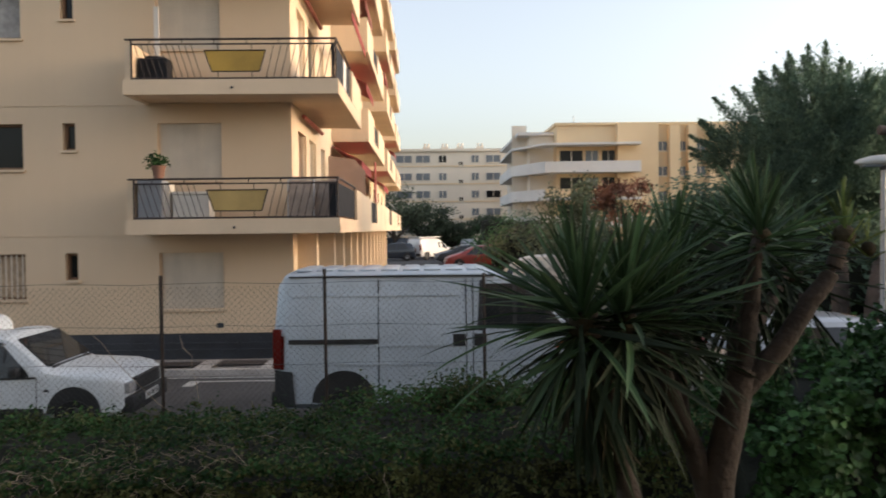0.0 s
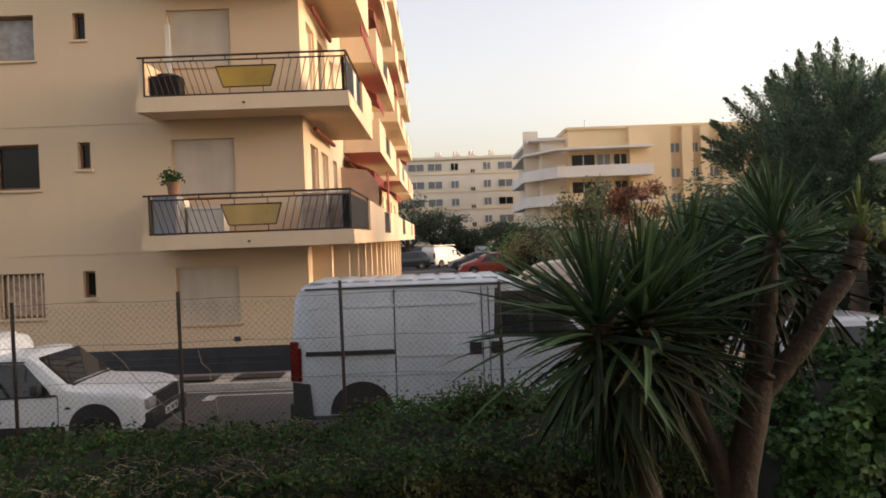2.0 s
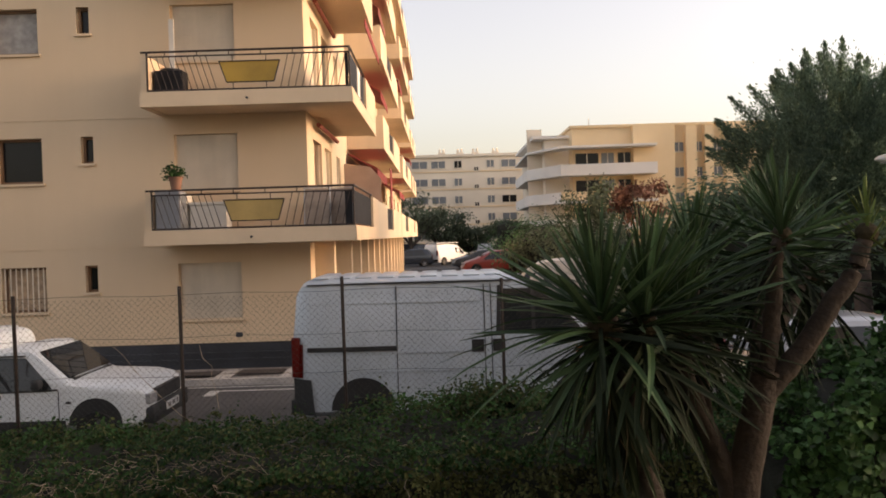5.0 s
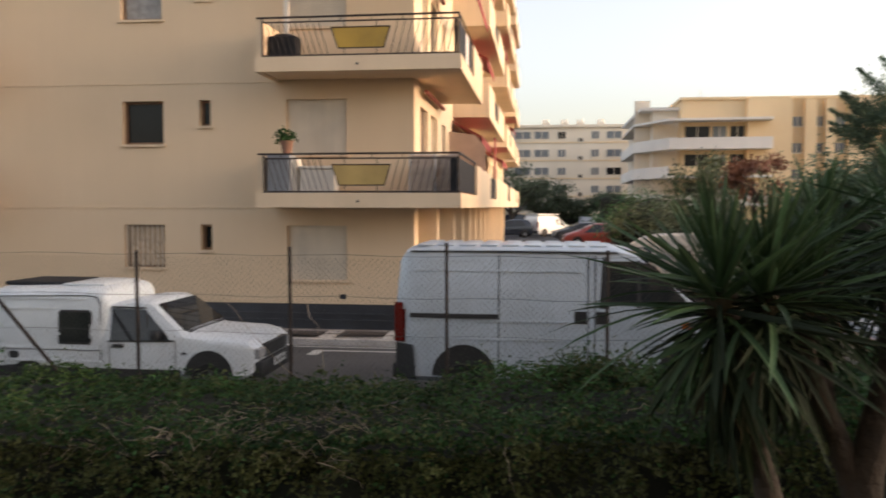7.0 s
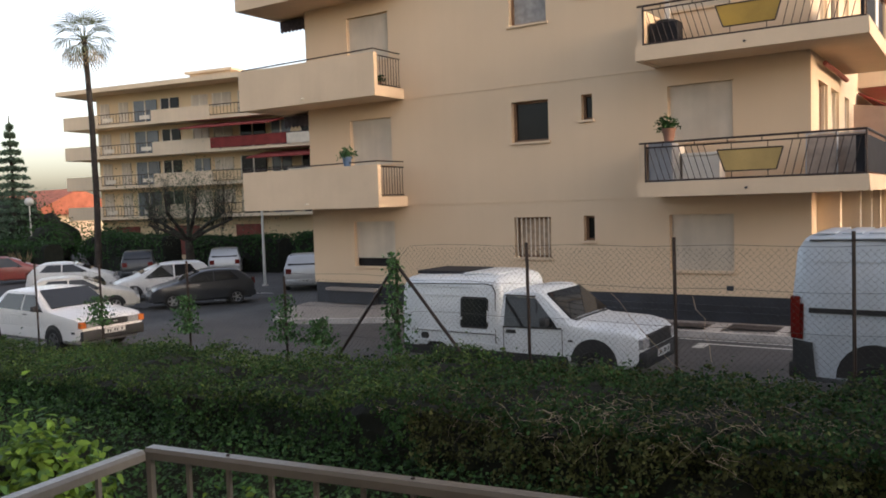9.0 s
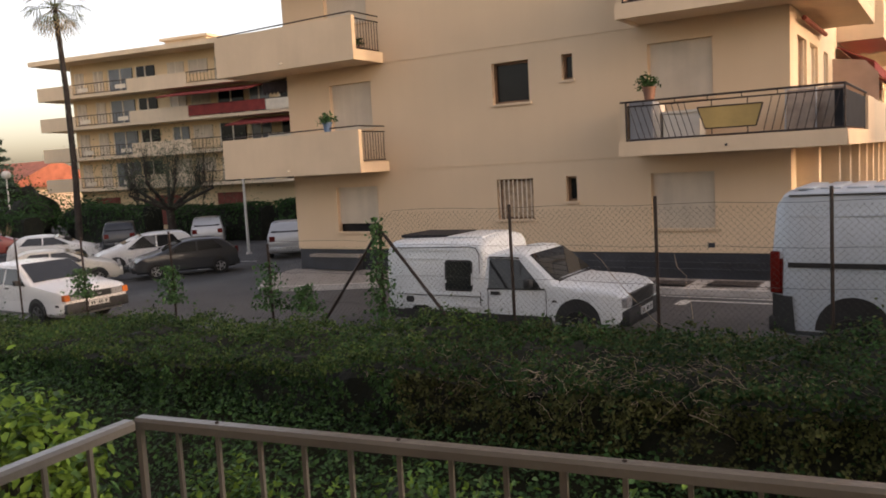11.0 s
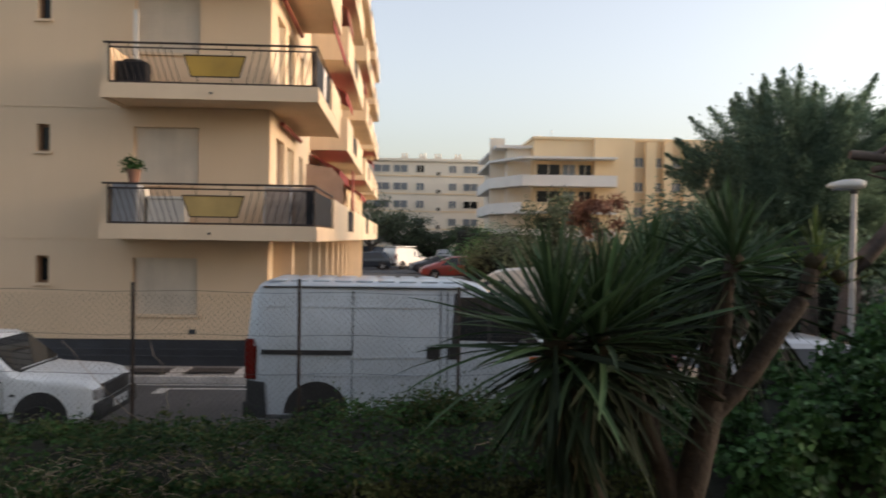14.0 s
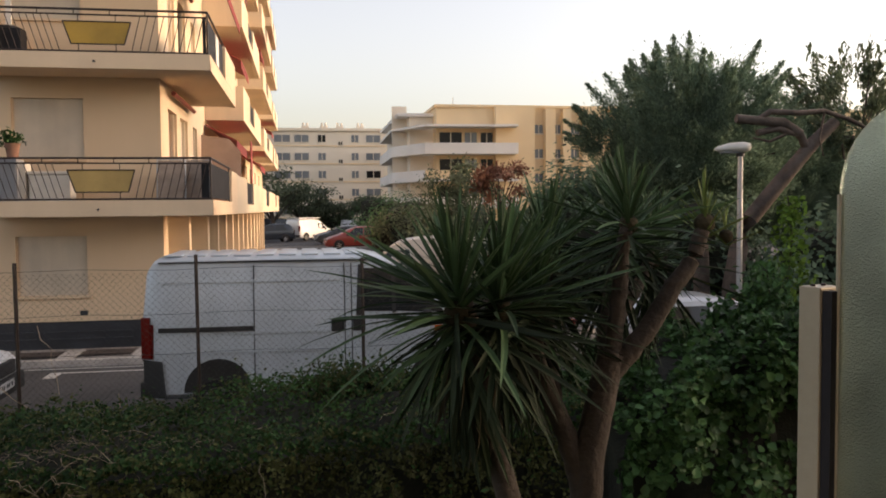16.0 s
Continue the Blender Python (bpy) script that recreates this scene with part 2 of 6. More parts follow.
def finish(bm, name, smooth=0.0):
    me = bpy.data.meshes.new(name)
    bmesh.ops.recalc_face_normals(bm, faces=bm.faces[:])
    bm.to_mesh(me)
    bm.free()
    if smooth:
        me.shade_smooth()
        me.set_sharp_from_angle(angle=radians(smooth))
    return me


def part(name, bm, material, parent=None, label="", smooth=0.0, world=False):
    """One mesh object under a thing or part; world: the bmesh is in world places."""
    if world and parent:
        bm.transform(root_pose(parent).inverted())
    me = finish(bm, name, smooth)
    me.materials.append(material)
    ob = new(name, me)
    if parent:
        ob.parent = parent
    if label:
        ob["label"] = label
    return ob


def again(ob, m, parent=None):
    """Another piece on the same mesh."""
    c = new(ob.name.split(".")[0], ob.data)
    c.parent = parent or ob.parent
    c.matrix_basis = m
    return c


def bx(bm, x0, x1, y0, y1, z0, z1, bev=0.0):
    v = [bm.verts.new((x, y, z)) for z in (z0, z1) for y in (y0, y1) for x in (x0, x1)]
    fs = [bm.faces.new([v[i] for i in f]) for f in ((0, 1, 3, 2), (4, 6, 7, 5), (0, 4, 5, 1), (2, 3, 7, 6), (0, 2, 6, 4), (1, 5, 7, 3))]
    if bev:
        es = list({e for f in fs for e in f.edges})
        bmesh.ops.bevel(bm, geom=es, offset=bev, segments=2, affect="EDGES", profile=0.5)
    return bm


def box(x0, x1, y0, y1, z0, z1, bev=0.0):
    return bx(bmesh.new(), x0, x1, y0, y1, z0, z1, bev)


def tube(bm, pts, r0, r1=None, seg=8, cap=True):
    """A tapered tube along points."""
    r0, r1 = float(r0), float(r0 if r1 is None else r1)
    pts = [Vector(p) for p in pts]
    rings = []
    for i, p in enumerate(pts):
        d = (pts[min(i + 1, len(pts) - 1)] - pts[max(i - 1, 0)]).normalized()
        a = d.cross(Vector((0, 0, 1)) if abs(d.z) < 0.9 else Vector((1, 0, 0))).normalized()
        b = d.cross(a)
        r = r0 + (r1 - r0) * i / max(1, len(pts) - 1)
        rings.append([bm.verts.new(p + r * (math.cos(k * 2 * math.pi / seg) * a + math.sin(k * 2 * math.pi / seg) * b)) for k in range(seg)])
    for q, w in zip(rings, rings[1:]):
        for k in range(seg):
            bm.faces.new((q[k], q[(k + 1) % seg], w[(k + 1) % seg], w[k]))
    if cap:
        bm.faces.new(rings[0][::-1])
        bm.faces.new(rings[-1])
    return bm


def bar(pts, r0, r1=None, seg=8):
    return tube(bmesh.new(), pts, r0, r1, seg)


def lathe(prof, seg=20, cx=0, cy=0):
    bm = bmesh.new()
    rings = []
    for r, z in prof:
        rings.append([bm.verts.new((cx + r * math.cos(k * 2 * math.pi / seg), cy + r * math.sin(k * 2 * math.pi / seg), z)) for k in range(seg)])
    for q, w in zip(rings, rings[1:]):
        for k in range(seg):
            bm.faces.new((q[k], q[(k + 1) % seg], w[(k + 1) % seg], w[k]))
    bm.faces.new(rings[0][::-1])
    bm.faces.new(rings[-1])
    return bm


def prism(pts, axis, a, b):
    """A flat outline pushed through from a to b along an axis (0 x, 1 y, 2 z)."""
    bm = bmesh.new()
    rings = []
    for c in (a, b):
        ring = []
        for u, v in pts:
            p = [u, v]
            p.insert(axis, c)
            ring.append(bm.verts.new(p))
        rings.append(ring)
    n = len(pts)
    bm.faces.new(rings[0])
    bm.faces.new(rings[1][::-1])
    for k in range(n):
        bm.faces.new((rings[0][k], rings[0][(k + 1) % n], rings[1][(k + 1) % n], rings[1][k]))
    return bm


def wall(u0, u1, z0, z1, holes, at, thick, axis="x"):
    """A wall with openings through it. axis x: faces -y at y=at; axis y: faces +x at x=at."""
    us = sorted({u0, u1, *[h[0] for h in holes], *[h[1] for h in holes]})
    zs = sorted({z0, z1, *[h[2] for h in holes], *[h[3] for h in holes]})
    bm = bmesh.new()
    P = (lambda u, d, z: (u, at + d, z)) if axis == "x" else (lambda u, d, z: (at - d, u, z))
    cache = {}

    def V(u, d, z):
        k = (u, d, z)
        if k not in cache:
            cache[k] = bm.verts.new(P(u, d, z))
        return cache[k]

    def solid(i, j):
        if not (0 <= i < len(us) - 1 and 0 <= j < len(zs) - 1):
            return False
        u, z = (us[i] + us[i + 1]) / 2, (zs[j] + zs[j + 1]) / 2
        return not any(h[0] < u < h[1] and h[2] < z < h[3] for h in holes)

    for i in range(len(us) - 1):
        for j in range(len(zs) - 1):
            if not solid(i, j):
                continue
            a, b, c, d = us[i], us[i + 1], zs[j], zs[j + 1]
            for t in (0, thick):
                bm.faces.new((V(a, t, c), V(b, t, c), V(b, t, d), V(a, t, d)))
            for (ii, jj), (p, q) in {(i - 1, j): ((a, c), (a, d)), (i + 1, j): ((b, c), (b, d)), (i, j - 1): ((a, c), (b, c)), (i, j + 1): ((a, d), (b, d))}.items():
                if not solid(ii, jj):
                    bm.faces.new((V(p[0], 0, p[1]), V(q[0], 0, q[1]), V(q[0], thick, q[1]), V(p[0], thick, p[1])))
    return bm


def quads(name, centers, axes_u, axes_v, material, parent=None, kind="", fold=None):
    """Many small leaves: centre, half length and half width vectors. Diamonds, or with fold pointed ovals bent along the midrib."""
    n = len(centers)
    me = bpy.data.meshes.new(name)
    if fold is None:
        co = np.empty((n, 4, 3))
        co[:, 0], co[:, 2] = centers - axes_u, centers + axes_u
        co[:, 1], co[:, 3] = centers - axes_v + 0.2 * axes_u, centers + axes_v + 0.2 * axes_u
        loops, starts = np.arange(4 * n), np.arange(0, 4 * n, 4)
    else:
        lift = np.cross(axes_u, axes_v)
        lift *= fold * np.linalg.norm(axes_v, axis=1, keepdims=True) / (np.linalg.norm(lift, axis=1, keepdims=True) + 1e-9)
        co = np.empty((n, 6, 3))
        co[:, 0], co[:, 3] = centers - axes_u, centers + axes_u - 0.6 * lift
        for k, sgn in ((1, -1), (5, 1)):
            co[:, k] = centers - 0.45 * axes_u + sgn * 0.95 * axes_v + lift
        for k, sgn in ((2, -1), (4, 1)):
            co[:, k] = centers + 0.35 * axes_u + sgn * 0.72 * axes_v + 0.8 * lift
        loops = (np.arange(n)[:, None] * 6 + np.array((0, 1, 2, 3, 0, 3, 4, 5))).ravel()
        starts = np.arange(0, 8 * n, 4)
    me.vertices.add(co.shape[0] * co.shape[1])
    me.vertices.foreach_set("co", co.ravel())
    me.loops.add(len(loops))
    me.loops.foreach_set("vertex_index", loops)
    me.polygons.add(len(starts))
    me.polygons.foreach_set("loop_start", starts)
    me.update(calc_edges=True)
    me.materials.append(material)
    ob = new(name, me)
    if parent:
        ob.parent = parent
    if kind:
        ob["kind"] = kind
    return ob


rng = np.random.default_rng(7)


def leaf_axes(n, normals, length, width, droop=0.0):
    """Random half axes of leaves that lie about across the given normals."""
    a = rng.normal(size=(n, 3))
    nn = normals + 0.6 * rng.normal(size=(n, 3))
    nn /= np.linalg.norm(nn, axis=1, keepdims=True) + 1e-9
    u = np.cross(nn, a)
    u /= np.linalg.norm(u, axis=1, keepdims=True) + 1e-9
    v = np.cross(nn, u)
    s = rng.uniform(0.6, 1.25, (n, 1))
    u[:, 2] -= droop
    return u * s * length / 2, v * s * width / 2


# ---------------------------------------------------------------- ground
GZ = 0.1


def ground_sheet(name, x0, x1, y0, y1, z, nx, ny, bumpy, material, label, category):
    bm = bmesh.new()
    vs = [[bm.verts.new((x0 + (x1 - x0) * i / nx, y0 + (y1 - y0) * j / ny, z + bumpy * (noise.noise(Vector((i * 0.7, j * 0.7, 3))) if bumpy else 0))) for i in range(nx + 1)] for j in range(ny + 1)]
    for j in range(ny):
        for i in range(nx):
            bm.faces.new((vs[j][i], vs[j][i + 1], vs[j + 1][i + 1], vs[j + 1][i]))
    return tagged(part(name, bm, material), label, category, kind="structure")


ground_sheet("ground", -1500, 1500, -1500, 1500, -1.6, 4, 4, 0, GRASS, "rough green ground reaching to the horizon", "ground")


def road_z(x):
    """The street falls gently towards the car park."""
    t = min(1.0, max(0.0, (-x - 9.0) / 7.5))
    q = min(1.0, max(0.0, (-x - 17.5) / 7.5))
    return GZ - 0.38 * t * t * (3 - 2 * t) - 0.75 * q * q * (3 - 2 * q)


bm = bmesh.new()
xs_ = [-110 + 4 * i for i in range(20)] + [-28 + 0.5 * i for i in range(39)] + [-8, 0, 14, 40]
top_ = [[bm.verts.new((x, y, road_z(x))) for x in xs_] for y in (11.0, 30, 66)]
bot_ = [bm.verts.new((x, 11.0, -1.7)) for x in xs_]
for a, b in zip(top_, top_[1:]):
    for i in range(len(xs_) - 1):
        bm.faces.new((a[i], a[i + 1], b[i + 1], b[i]))
for i in range(len(xs_) - 1):
    bm.faces.new((bot_[i], bot_[i + 1], top_[0][i + 1], top_[0][i]))
tagged(part("road", bm, ASPHALT), "worn dark grey asphalt of street and car park", "road", kind="structure")
tagged(part("far_road", box(-12, 40, 66.004, 108, -1.7, GZ + 0.02), ASPHALT), "asphalt car park before the far blocks", "road", kind="structure")
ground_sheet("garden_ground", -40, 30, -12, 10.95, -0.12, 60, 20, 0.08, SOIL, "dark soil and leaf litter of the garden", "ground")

# pavement along the building with a rounded kerb nose
pave = thing("pavement", (-9, 17, GZ), "grey concrete pavement with pale kerb along the building", "pavement", kind="structure")
nose = [(-2.0, 18.36), (-14.6, 18.36), (-15.6, 18.25), (-16.2, 17.75), (-16.1, 17.45), (-15.6, 17.25), (-15.0, 17.2), (-12.2, 17.1), (-2.0, 17.0)]
def pave_z(x, y):
    t = min(1.0, max(0.0, (y - 17.1) / 1.2))
    return (road_z(x) + 0.1) * (1 - t) + (GZ + 0.1) * t


bm = prism(nose, 2, GZ - 0.6, GZ + 0.1)
for q in bm.verts:
    if q.co.z > 0:
        q.co.z = pave_z(q.co.x, q.co.y)
part("slab", bm, PAVE, pave, world=True)
kp = [(-16.25, 17.75), (-16.17, 17.35), (-15.65, 17.12), (-15.0, 17.06), (-12.2, 16.98), (-9, 16.95), (-6, 16.93), (-2.0, 16.9)]
for (xa, ya), (xb, yb) in zip(kp, kp[1:]):
    bm = prism([(xa, ya), (xb, yb), (xb + 0.02, yb + 0.15), (xa + 0.02, ya + 0.15)], 2, GZ - 0.6, GZ + 0.12)
    for q in bm.verts:
        if q.co.z > 0:
            q.co.z = road_z(q.co.x) + 0.125
    part("kerb_stone", bm, KERB, pave, world=True)
part("side_strip", box(-2.62, -0.9, 18.4, 60, GZ, GZ + 0.1), PAVE, pave, world=True)
for x0, x1, y0, y1 in ((-5.3, -4.5, 17.5, 18.0), (-4.1, -3.2, 17.55, 18.1), (-2.95, -2.1, 17.5, 18.0), ):
    part("drain_cover", box(x0, x1, y0, y1, GZ + 0.1, GZ + 0.112), MANHOLE, pave, "rusty drain cover", world=True)
part("pale_patch", box(-4.47, -4.15, 17.2, 18.2, GZ + 0.1, GZ + 0.108), KERB, pave, world=True)
part("pale_patch", box(-3.15, -2.98, 17.2, 18.2, GZ + 0.1, GZ + 0.108), KERB, pave, world=True)
marks = thing("road_marking", (-4, 16.4, GZ), "faded white paint marks on the asphalt", "road marking", kind="structure")
for x0, x1, y0, y1 in ((-4.3, -2.4, 16.32, 16.40), (-4.3, -4.1, 15.9, 16.32), (-5.6, -2.2, 16.72, 16.78)):
    part("paint_line", box(x0, x1, y0, y1, GZ + 0.001, GZ + 0.005), LINEP, marks, world=True)
for k in range(6):
    part("paint_line", prism([(-26.4 - 0.3 * k, 17.1 + 2.6 * k), (-25.4 - 0.3 * k, 17.3 + 2.6 * k), (-25.4 - 0.3 * k, 17.4 + 2.6 * k), (-26.4 - 0.3 * k, 17.2 + 2.6 * k)], 2, -1.027, -1.02), LINEP, marks, world=True)

# ---------------------------------------------------------------- main apartment building
FY, SX, LX, ST = 18.4, -2.69, -15.51, 2.69   # front plane, side plane, left end, storey
TOP, BACK = 16.6, 58.0
block = thing("apartment_building", (-9.1, FY, GZ), "six-storey cream stucco apartment block with wrap-round balconies", "building")
BW, SW, SHR, SHL = (-9.16, -8.215), (-7.40, -7.142), (-5.455, -4.13), (-14.04, -12.68)
holes = []
for k in range(6):
    d = ST * k
    holes += [(*BW, 1.485 + d, 2.425 + d), (*SW, 1.875 + d, 2.435 + d), (*SHR, 1.25 + d, 2.42 + d), (*SHL, 1.2 + d, 2.39 + d)]
part("front_wall", wall(LX, SX, 0.74, TOP, [h for h in holes if h[3] < TOP], FY, 0.25), STUCCO, block, world=True)
part("plinth", box(LX + 0.02, SX - 0.02, FY + 0.03, FY + 0.25, GZ - 0.5, 0.74), PLINTH, block, "dark blue-black painted plinth", world=True)
for k in range(22):
    x = LX + 0.5 + 0.56 * k
    part("plinth_slat", box(x, x + 0.5, FY + 0.005, FY + 0.03, 0.36, 0.40), PLINTH, block, world=True)
    part("plinth_slat", box(x, x + 0.5, FY + 0.005, FY + 0.03, 0.50, 0.54), PLINTH, block, world=True)
part("left_wall", box(LX, LX + 0.25, FY + 0.25, BACK, GZ - 0.5, TOP), STUCCO, block, world=True)
part("back_wall", box(LX, SX, BACK, BACK + 0.25, GZ, TOP), STUCCO, block, world=True)
part("roof", box(LX - 0.3, SX + 0.3, FY - 0.3, BACK + 0.5, TOP, TOP + 0.25), STUCCO, block, world=True)
for k in range(6):
    z = 2.785 + ST * k
    part("string_course", box(LX, SX, FY - 0.012, FY, z, z + 0.022), STUCCO, block, world=True)
    if k:
        part("floor_slab", box(LX + 0.3, SX - 0.3, FY + 0.3, BACK - 0.2, z, z + 0.15), STUCCO, block, world=True)
vent = part("wall_vent", box(-4.30, -4.16, FY - 0.01, FY + 0.02, 0.85, 0.95), PLINTH, block, world=True)


def window(u0, u1, z0, z1, kind):
    w = part("window", box(u0, u1, FY + 0.18, FY + 0.2, z0, z1), CURTAIN if kind == "curtain" else DARKGL, block, world=True)
    for a in ((u0, u0 + 0.05, z0, z1), (u1 - 0.05, u1, z0, z1), (u0 + 0.05, u1 - 0.05, z1 - 0.05, z1), (u0 + 0.05, u1 - 0.05, z0, z0 + 0.05)):
        part("frame", box(a[0], a[1], FY + 0.13, FY + 0.18, a[2], a[3]), BROWND, w, world=True)
    part("sill", box(u0 - 0.05, u1 + 0.05, FY - 0.05, FY + 0.1, z0 - 0.05, z0 - 0.002), STUCCO_B, w, world=True)
    return w


def shutter(u0, u1, z0, z1, gap=0.0):
    s = part("roller_shutter", box(u0, u1, FY + 0.09, FY + 0.1, z0 + gap, z1 - 0.002), SHUT, block, "closed pale roller shutter", world=True)
    n = int((z1 - z0 - gap) / 0.055)
    for i in range(n):
        z = z0 + gap + i * 0.055
        part("slat", box(u0 + 0.03, u1 - 0.03, FY + 0.078, FY + 0.09, z + 0.004, z + 0.051), SHUT, s, world=True)
    part("sill", box(u0 - 0.06, u1 + 0.06, FY - 0.05, FY + 0.09, z0 - 0.05, z0 - 0.002), STUCCO_B, s, world=True)
    for a, b in ((u0 + 0.002, u0 + 0.028), (u1 - 0.028, u1 - 0.002)):
        part("side_frame", box(a, b, FY + 0.05, FY + 0.088, z0, z1 - 0.003), STUCCO_B, s, world=True)
    if gap:
        part("glass", box(u0, u1, FY + 0.16, FY + 0.17, z0, z0 + gap), DARKGL, s, world=True)
    return s


for k in range(5):
    d = ST * k
    w = window(*BW, 1.485 + d, 2.425 + d, "curtain" if k >= 2 else "dark")
    if k == 0:
        for i in range(8):
            x = BW[0] + 0.07 + i * 0.115
            part("window_bar", bar([(x, FY + 0.02, 1.50), (x, FY + 0.02, 2.41)], 0.013, seg=6), TRIMW, w, world=True)
        part("inner_shutter", box(BW[0] + 0.05, BW[1] - 0.05, FY + 0.17, FY + 0.178, 1.53, 2.37), TANW, w, world=True)
    window(*SW, 1.875 + d, 2.435 + d, "dark")
    shutter(*SHR, 1.25 + d, 2.42 + d)
    shutter(*SHL, 1.2 + d, 2.39 + d, 0.22 if k == 0 else 0.0)
# grey bench-like cover under the left ground-floor window
part("meter_hatch", box(-14.9, -13.2, FY - 0.28, FY - 0.01, 0.55, 0.62), PAVE, block, "grey sloping hatch cover", world=True)
part("meter_hatch_base", box(-14.8, -13.3, FY - 0.22, FY - 0.01, GZ + 0.1, 0.55), PLINTH, block, world=True)


def corner_railing(bal, zb):
    """Slanted-bar railing with an ochre panel on the front, and the short return at the corner."""
    y = 17.26
    x0, x1 = -5.56, -1.63
    zt, z2, zl = zb + 1.075, zb + 0.975, zb + 0.315
    part("top_rail", bar([(-5.68, y, zt - 0.01), (x1, y, zt)], 0.022, seg=6), IRON, bal, world=True)
    part("mid_rail", bar([(x0, y, z2), (x1, y, z2)], 0.016, seg=6), IRON, bal, world=True)
    part("low_rail", bar([(x0, y, zl), (x1, y, zl)], 0.02, seg=6), IRON, bal, world=True)
    for x in (x0, x1):
        part("rail_post", bar([(x, y, zb + 0.28), (x, y, zt)], 0.02, seg=6), IRON, bal, world=True)
    for i in range(6):
        x = x0 + 0.35 + i * 0.62
        part("spacer", bar([(x, y, z2), (x, y, zt)], 0.01, seg=6), IRON, bal, world=True)
    xs = [x0 + 0.12 * i + 0.06 for i in range(10)]
    for x in xs:
        if x + 0.22 < -4.02:
            part("baluster", bar([(x, y, z2), (x + 0.2, y, zl)], 0.008, seg=5), IRON, bal, world=True)
    for i in range(9):
        x = -2.98 + 0.14 * i
        if x < x1 - 0.03:
            part("baluster", bar([(x + 0.16, y, z2), (x, y, zl)], 0.008, seg=5), IRON, bal, world=True)
    pan = part("ochre_panel", prism([(-4.16, zb + 0.85), (-2.98, zb + 0.85), (-3.10, zb + 0.445), (-4.02, zb + 0.445)], 1, y - 0.012, y + 0.004), OCHREF if zb < 3 else OCHRE, bal, "faded ochre trapezoid panel" if zb < 3 else "mustard-yellow trapezoid panel", world=True)
    for a, b in (((-4.16, 0.85), (-2.98, 0.85)), ((-2.98, 0.85), (-3.10, 0.445)), ((-3.10, 0.445), (-4.02, 0.445)), ((-4.02, 0.445), (-4.16, 0.85))):
        part("panel_edge", bar([(a[0], y - 0.012, zb + a[1]), (b[0], y - 0.012, zb + b[1])], 0.013, seg=6), IRON, pan, world=True)
    for x in (-3.9, -3.25):
        part("spacer", bar([(x, y, zl), (x, y, zb + 0.445)], 0.009, seg=5), IRON, bal, world=True)
        part("spacer", bar([(x, y, zb + 0.85), (x, y, z2)], 0.009, seg=5), IRON, bal, world=True)


for k in range(1, 6):
    zb = 2.81 + ST * (k - 1)
    b = part("corner_balcony", prism([(-5.71, 17.2), (-1.585, 17.2), (-1.585, 22.83), (SX + 0.003, 22.83), (SX + 0.003, FY - 0.003), (-5.71, FY - 0.003)], 2, zb + 0.02, zb + 0.16), STUCCO_B, block, "corner balcony with solid cream edge", world=True)
    part("edge_beam", prism([(-5.71, zb), (-1.585, zb), (-1.585, zb + 0.29), (-5.71, zb + 0.29)], 1, 17.19, 17.33), STUCCO_B, b, world=True)
    part("edge_beam", box(-1.72, -1.584, 17.331, 22.84, zb + 0.001, zb + 0.29), STUCCO_B, b, world=True)
    part("end_wall", box(-5.715, -5.585, 17.34, FY - 0.004, zb + 0.001, zb + 1.02), STUCCO_B, b, world=True)
    part("waste_spout", bar([(-3.62, 17.2, zb + 0.13), (-3.62, 17.13, zb + 0.12)], 0.022), PLINTH, b, world=True)
    corner_railing(b, zb)
    ys = 21.2 if k == 1 else 20.2
    part("parapet", box(-1.70, -1.581, ys, 22.84, zb + 0.29, zb + 1.02), STUCCO_B, b, world=True)
    part("return_screen", box(-1.66, -1.63, 17.42, ys - 0.05, zb + 0.33, zb + 0.98), BLACKP, b, "dark screen panel at the corner", world=True)
    part("corner_screen", box(-1.80, -1.66, 17.275, 17.29, zb + 0.33, zb + 0.96) if k == 1 else box(-1.72, -1.66, 17.275, 17.29, zb + 0.33, zb + 0.96), BLACKP, b, "dark screen panel at the corner", world=True)
    if k > 1:
        part("pale_pane", box(-1.628, -1.61, 18.6, 19.1, zb + 0.36, zb + 0.95), WHITE_R, b, world=True)
    part("return_rail", bar([(-1.63, 17.26, zb + 1.075), (-1.63, ys + 0.1, zb + 1.075)], 0.022, seg=6), IRON, b, world=True)
    for yy in (17.4, ys - 0.05):
        part("rail_post", bar([(-1.645, yy, zb + 0.29), (-1.645, yy, zb + 1.075)], 0.018, seg=6), IRON, b, world=True)

